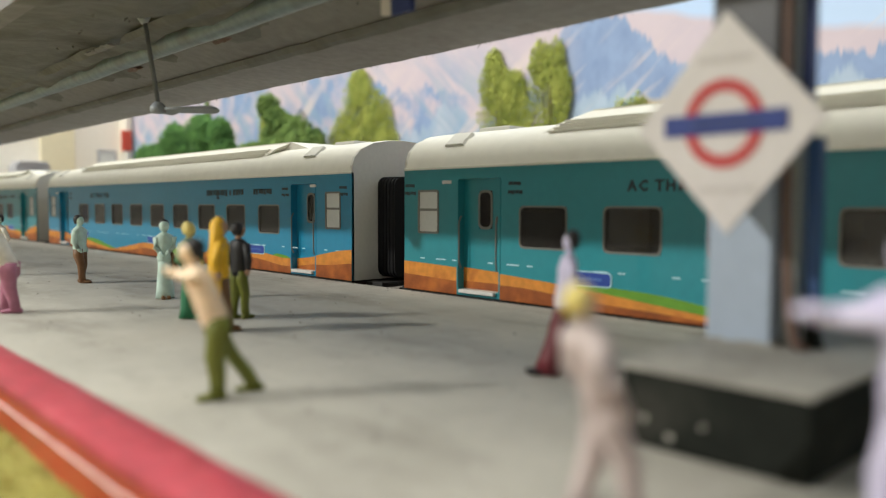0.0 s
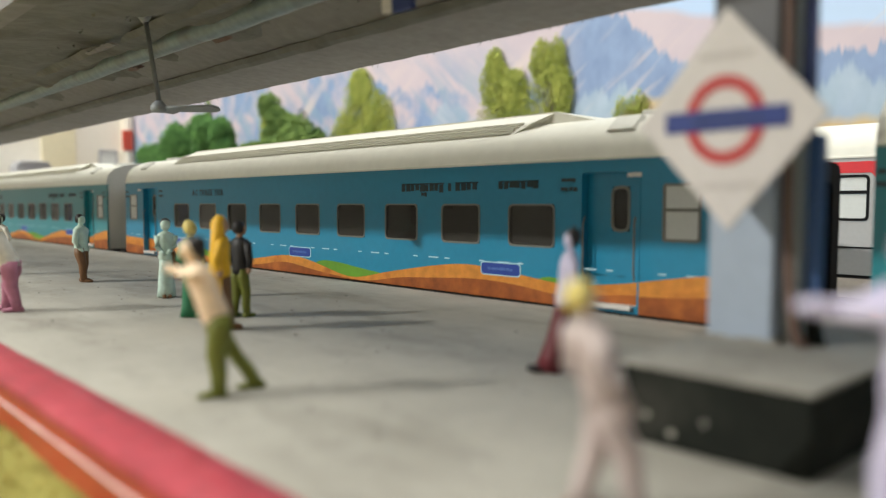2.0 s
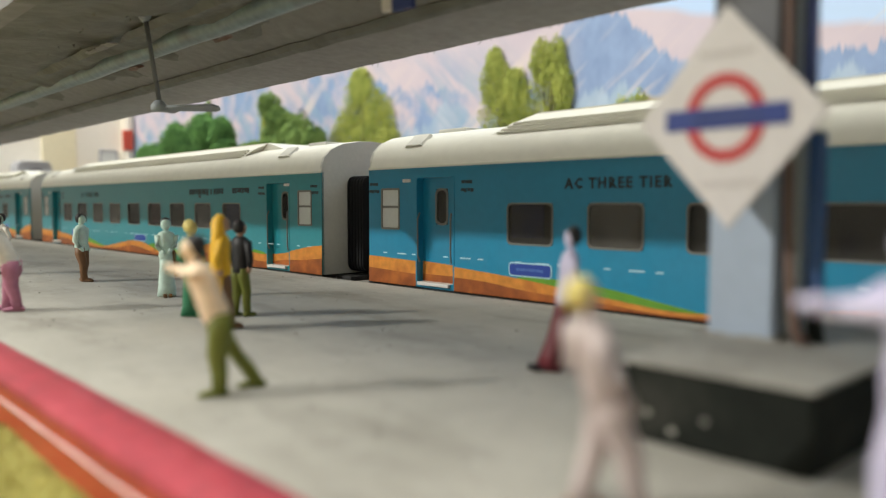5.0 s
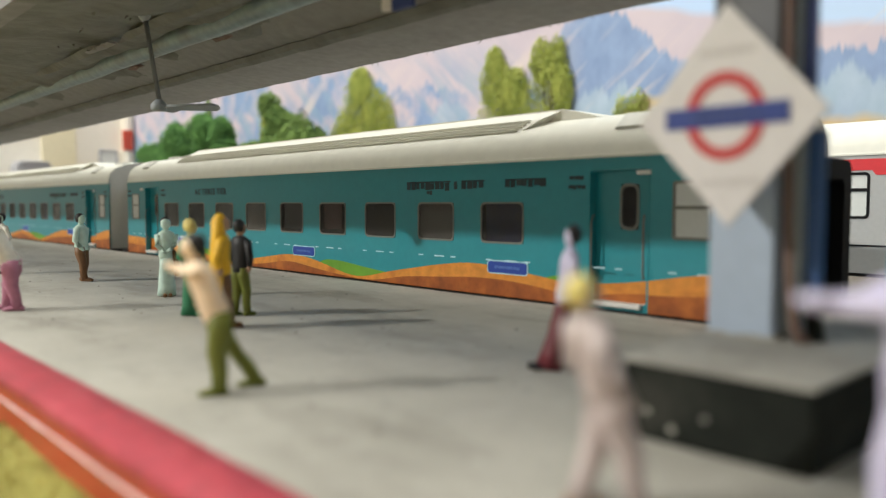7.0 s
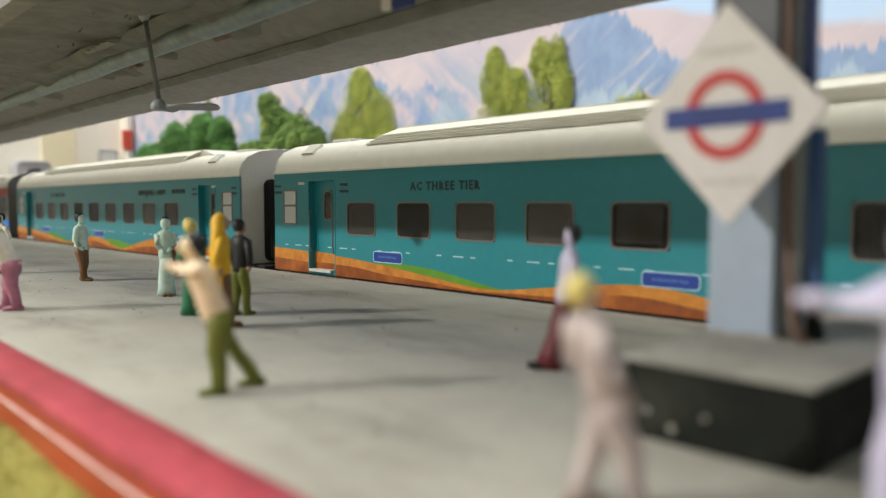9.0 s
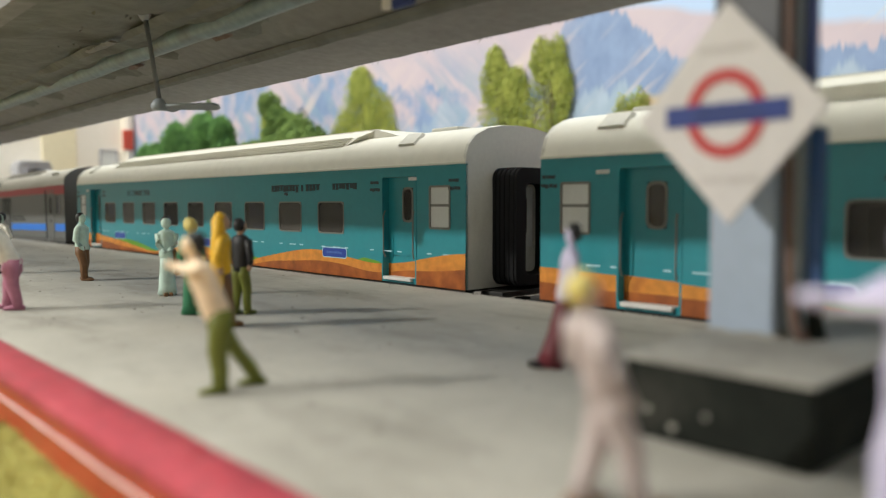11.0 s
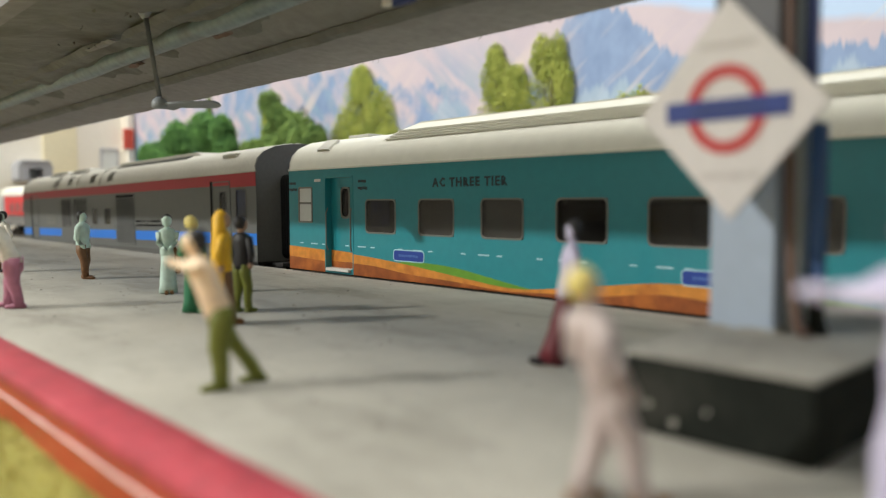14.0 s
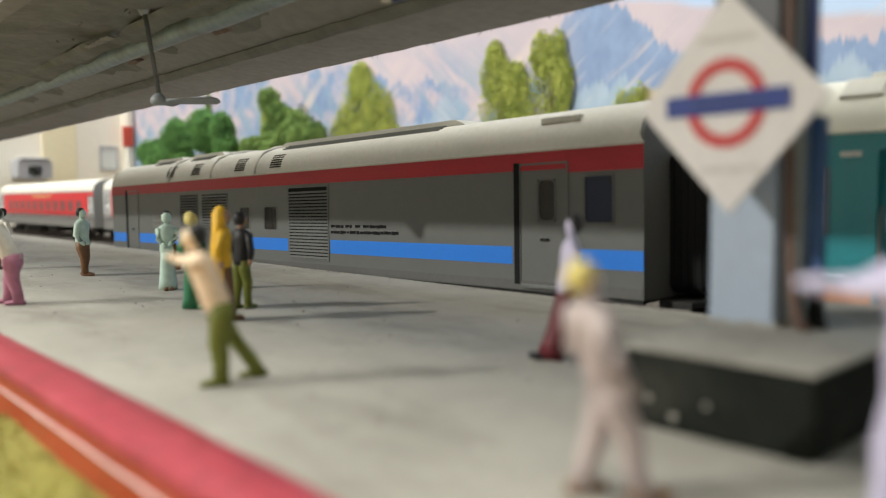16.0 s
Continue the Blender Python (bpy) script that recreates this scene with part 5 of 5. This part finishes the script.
def figurine(label, x, y, tall, turn, top, legs, hair, skin="skin", feet=None, stride=0.9, back_leg=0.0, arms=((1.2, 0.2, 9.2), (-1.2, 0.2, 9.2)), tilt=0.0, lean=(0, 0), dress=False, veil=False, bag=0, stout=1.12, cap=1.0, flip=1, head=1.0, sweep=0.0):
    """A cast model figure in one mesh; sizes for a figure 18 tall, facing -y before the turn."""
    slots = [top, legs, hair, skin, feet or legs]
    bm = bmesh.new()
    lx = lean[0] + tilt * (SIN * math.cos(radians(turn)) + COS * math.sin(radians(turn)))
    ly = lean[1] + tilt * (COS * math.cos(radians(turn)) - SIN * math.sin(radians(turn)))
    hip, sh = 9.0, 14.6
    if dress:
        wx = sweep * (SIN * math.cos(radians(turn)) + COS * math.sin(radians(turn)))
        wy = sweep * (COS * math.cos(radians(turn)) - SIN * math.sin(radians(turn)))
        add_tube(bm, [(wx, wy, 0.2), (wx * 0.75, wy * 0.75, 2), (wx * 0.42, wy * 0.42, 4.2), (wx * 0.12, wy * 0.12, 7), (lx * 0.4, ly * 0.4, hip + 0.6)], [(2.0, 1.8), (1.85, 1.6), (1.6, 1.4), (1.5, 1.3), (1.35, 1.1)], 12, 1)
        add_box(bm, wx - 0.9, wx - 0.1, wy - 2.7, wy + 0.4, 0, 0.8, 0.25, 4)
        add_box(bm, wx + 0.2, wx + 1.0, wy - 2.4, wy + 0.4, 0, 0.8, 0.25, 4)
    else:
        for s, fy in ((-flip, -stride), (flip, back_leg)):
            add_tube(bm, [(s * 0.95, fy, 0.5), (s * 0.9, fy * 0.75, 2.5), (s * 0.85, fy * 0.45 - 0.25, 4.8), (s * 0.72, 0, 7.4), (s * 0.55, 0, 9.4)], [(0.62, 0.62), (0.68, 0.7), (0.8, 0.82), (0.98, 1.02), (0.95, 1.05)], 10, 1)
            add_tube(bm, [(s * 0.95, fy + 0.7, 0.45), (s * 0.97, fy - 0.2, 0.5), (s * 1.05, fy - 1.3, 0.35), (s * 1.05, fy - 1.7, 0.3)], [(0.45, 0.45), (0.6, 0.5), (0.5, 0.35), (0.3, 0.25)], 8, 4)
    add_tube(bm, [(0, 0, 8.3), (lx * 0.15, ly * 0.15, 9.4), (lx * 0.4, ly * 0.4, 11.2), (lx * 0.75, ly * 0.75, 13.4), (lx * 0.95, ly * 0.95, 14.6), (lx, ly, 15.2)], [(1.3, 1.15), (1.6, 1.25), (1.5, 1.12), (1.85, 1.2), (1.7, 1.0), (0.7, 0.6)], 12, 0)
    for s, hand in zip((1, -1), arms):
        shoulder = Vector((lx * 0.95 + s * 1.75, ly * 0.95, 14.2))
        hand = Vector(hand) + Vector((s * 1.1, 0, 0))
        elbow = (shoulder + hand) / 2 + Vector((s * 0.7, 0.5, -0.5))
        add_tube(bm, [shoulder, shoulder.lerp(elbow, 0.5), elbow, elbow.lerp(hand, 0.75)], [0.72, 0.66, 0.58, 0.5], 8, 0)
        add_tube(bm, [elbow.lerp(hand, 0.72), hand, hand + (hand - elbow).normalized() * 0.7], [0.4, 0.45, 0.25], 8, 3)
    hx, hy = lx * 1.1, ly * 1.1
    add_tube(bm, [(lx, ly, 14.9), (hx, hy, 15.9)], [0.55, 0.5], 8, 3)
    add_tube(bm, [(hx, hy, 15.5), (hx, hy - 0.1, 15.9), (hx, hy - 0.1, 16.6), (hx, hy, 17.3), (hx, hy, 17.8), (hx, hy, 18.0)], [head * q for q in (0.45, 0.85, 1.02, 1.0, 0.7, 0.25)], 12, 3)
    add_tube(bm, [(hx, hy + 0.35, 15.9), (hx, hy + 0.32, 16.6), (hx, hy + 0.22, 17.4), (hx, hy + 0.1, 18.0), (hx, hy, 18.25)], [head * q for q in (0.75 * cap, 1.02 * cap, 1.06 * cap, 0.78 * cap, 0.25)], 12, 2)
    if veil:
        add_tube(bm, [(0.1, 0.5, 5.0), (0.1, 0.6, 8), (lx * 0.5, 0.65, 12), (hx, hy + 0.55, 15), (hx, hy + 0.35, 17), (hx, hy + 0.2, 18.4)], [(1.9, 1.2), (2.0, 1.2), (2.05, 1.15), (1.5, 1.0), (1.25, 1.1), (0.4, 0.4)], 12, 2)
    if bag:
        add_tube(bm, [(bag * 2.1, 0.6, 4.6), (bag * 2.2, 0.5, 6.4), (bag * 1.9, 0.2, 8.6), (bag * 1.4, -0.4, 10.6)], [(0.5, 1.1), (0.75, 1.5), (0.7, 1.2), (0.4, 0.6)], 10, 4)
    for v in bm.verts:
        k = noise.noise(v.co * 0.6) * 0.10
        v.co.x *= 1 + k
        v.co.y *= 1 + k
    sc = tall / 18.0
    bmesh.ops.scale(bm, vec=(sc * stout, sc * stout, sc), verts=bm.verts)
    ob = part("figurine", bm, [P[q] for q in slots], None, label, True)
    ob.location = (x * K, y * K, 0)
    ob.rotation_euler.z = radians(turn)
    return tagged(ob, category="figurine", group="figurines on the platform")


def floor_place(px, py):
    d = 1350 * EYE_Z / (py - 360)
    return on_floor((px - 784) / 1350, d)


figurine("painted figurine in white top and mauve trousers", *floor_place(18, 549), 18.6, 330, "white", "mauve", "black", "mint", stout=1.45, stride=1.1, back_leg=0.8, tilt=-2.2, lean=(0.3, 0), arms=((0.6, -2.6, 9), (-0.8, -1.5, 9)))
figurine("painted figurine in white with brown trousers", *floor_place(1, 484), 17.6, 20, "white", "brown", "black", "mint", feet="black")
figurine("painted figurine in mint shirt and brown trousers", *floor_place(143, 497), 17.8, 137, "mint", "brown", "black", "mint", stout=1.32, head=0.8, stride=0.9, back_leg=0.2, arms=((0.2, -0.6, 8.6), (-0.2, -0.6, 8.8)))
figurine("painted figurine in pale mint with a brown bag", *floor_place(293, 524), 17.4, 70, "mint", "mint", "black", "mint", feet="leather", dress=True, stout=1.05, arms=((-0.5, -1.6, 10.6), (0.4, -1.7, 10.4)), bag=1)
figurine("painted figurine in a dark green dress", *floor_place(337, 558), 17.6, 110, "green", "green", "straw", "straw", dress=True, arms=((0.0, -1.8, 10.6), (-0.6, -0.8, 9)))
figurine("painted figurine in a long yellow veil", *floor_place(392, 580), 18.6, 150, "yellow", "brown", "yellow", "skin", dress=True, veil=True, lean=(0.2, 0))
figurine("painted figurine in dark waistcoat and olive trousers", *floor_place(424, 559), 17.5, 200, "black", "olive", "black", "skin", stride=0.5, back_leg=0.4, arms=((0.4, -1.0, 9.0), (-1.0, 0.2, 9.0)))
figurine("painted figurine in peach shirt and olive trousers", *floor_place(384, 697), 17.2, 342, "peach", "olive", "black", "peach", cap=1.1, stride=0.2, back_leg=3.3, flip=-1, stout=1.36, tilt=-1.9, head=0.8, arms=((-1.6, -3.6, 14.6), (-0.6, 0.6, 9.8)))
figurine("painted figurine in lavender shirt and maroon trousers", *floor_place(1000, 655), 17.8, 322, "lavender", "maroon", "black", "lavender", dress=True, head=0.85, cap=1.15, feet="black", tilt=0.8, sweep=-1.9, stout=0.95, arms=((-0.6, -0.2, 9.4), (0.4, 0.3, 9.2)))
figurine("painted figurine in beige clothes with yellow scarf", *on_floor(0.2190, 50.0), 15.8, 150, "beige", "beige", "straw", "beige", cap=1.1, head=0.74, feet="leather", stout=1.34, stride=1.6, back_leg=1.3, tilt=-1.3, arms=((2.2, -0.8, 8.4), (-2.0, 0.4, 9.6)))
figurine("painted figurine in pale lavender with an arm held out", *on_floor((1636 - 784) / 1350, 43.0), 20.0, 317, "lavender", "lavender", "black", "lavender", stout=1.2, arms=((-1.2, -4.4, 13.6), (0.6, -4.0, 13.4)))

# ---- the room round the layout ----
setting("room_floor", box(-2160, 960, -1560, 700, -820, -760), M["room_floor"], "tiled floor of the room")
setting("room_ceiling", box(-2160, 960, -1560, 700, 1600, 1660), M["room_wall"], "white painted ceiling of the room")
setting("wall_north", box(-2160, 960, 650, 710, -760, 1600), M["room_wall"], "plain off-white room wall")
setting("wall_south", box(-2160, 960, -1560, -1500, -760, 1600), M["room_wall"], "plain off-white room wall")
setting("wall_west", box(-2160, -2100, -1500, 650, -760, 1600), M["room_wall"], "plain off-white room wall")
setting("wall_east", box(900, 960, -1500, 650, -760, 1600), M["room_wall"], "plain off-white room wall")
table = thing("layout_table", "wooden trestle frame that carries the layout board", "table")
for x in (-1860, -620, 660):
    for y in (-300, 610):
        part("leg", box(x - 22, x + 22, y - 22, y + 22, -760, -40, 2), M["wood"], table)
for y in (-300, 610):
    part("rail", box(-1838, 638, y - 12, y + 12, -110, -40.5, 2), M["wood"], table)


# ---- train running ----
# seconds, run of the train in window pitches
RUN = ((0.0, 0.054), (0.5, 1.262), (1.0, 2.502), (1.5, 3.76), (2.0, 5.07), (2.5, 6.428), (3.0, 7.684), (3.5, 8.931), (4.0, 10.236), (4.2, 10.79),
       (5.3, 13.93), (6.3, 16.815), (6.5, 17.405), (7.0, 18.88), (7.5, 20.41), (8.0, 21.887), (8.5, 23.24), (9.0, 24.54), (9.2, 25.05), (10.3, 27.73),
       (11.3, 30.36), (11.5, 30.941), (12.0, 32.507), (12.5, 34.058), (13.0, 35.559), (13.5, 37.056), (14.0, 38.628), (14.5, 40.30), (15.0, 41.98), (15.5, 43.64), (16.0, 45.34))


def motions():
    # the generator car sits nose-up by a degree
    for ob, left, low, tip in ((lead, 12.28, 0, 0), (blue_coach, 26.0, 0, 0), (third, 39.72, 0, 0), (fourth, 53.44, 0, 0), (generator, 67.04, -3.7, -0.9)):
        walk(ob, [(t, pose((114.4 - PITCH * (left - s)) * K, 0.123, low * K, 0, tip, 0)) for t, s in RUN])


motions()
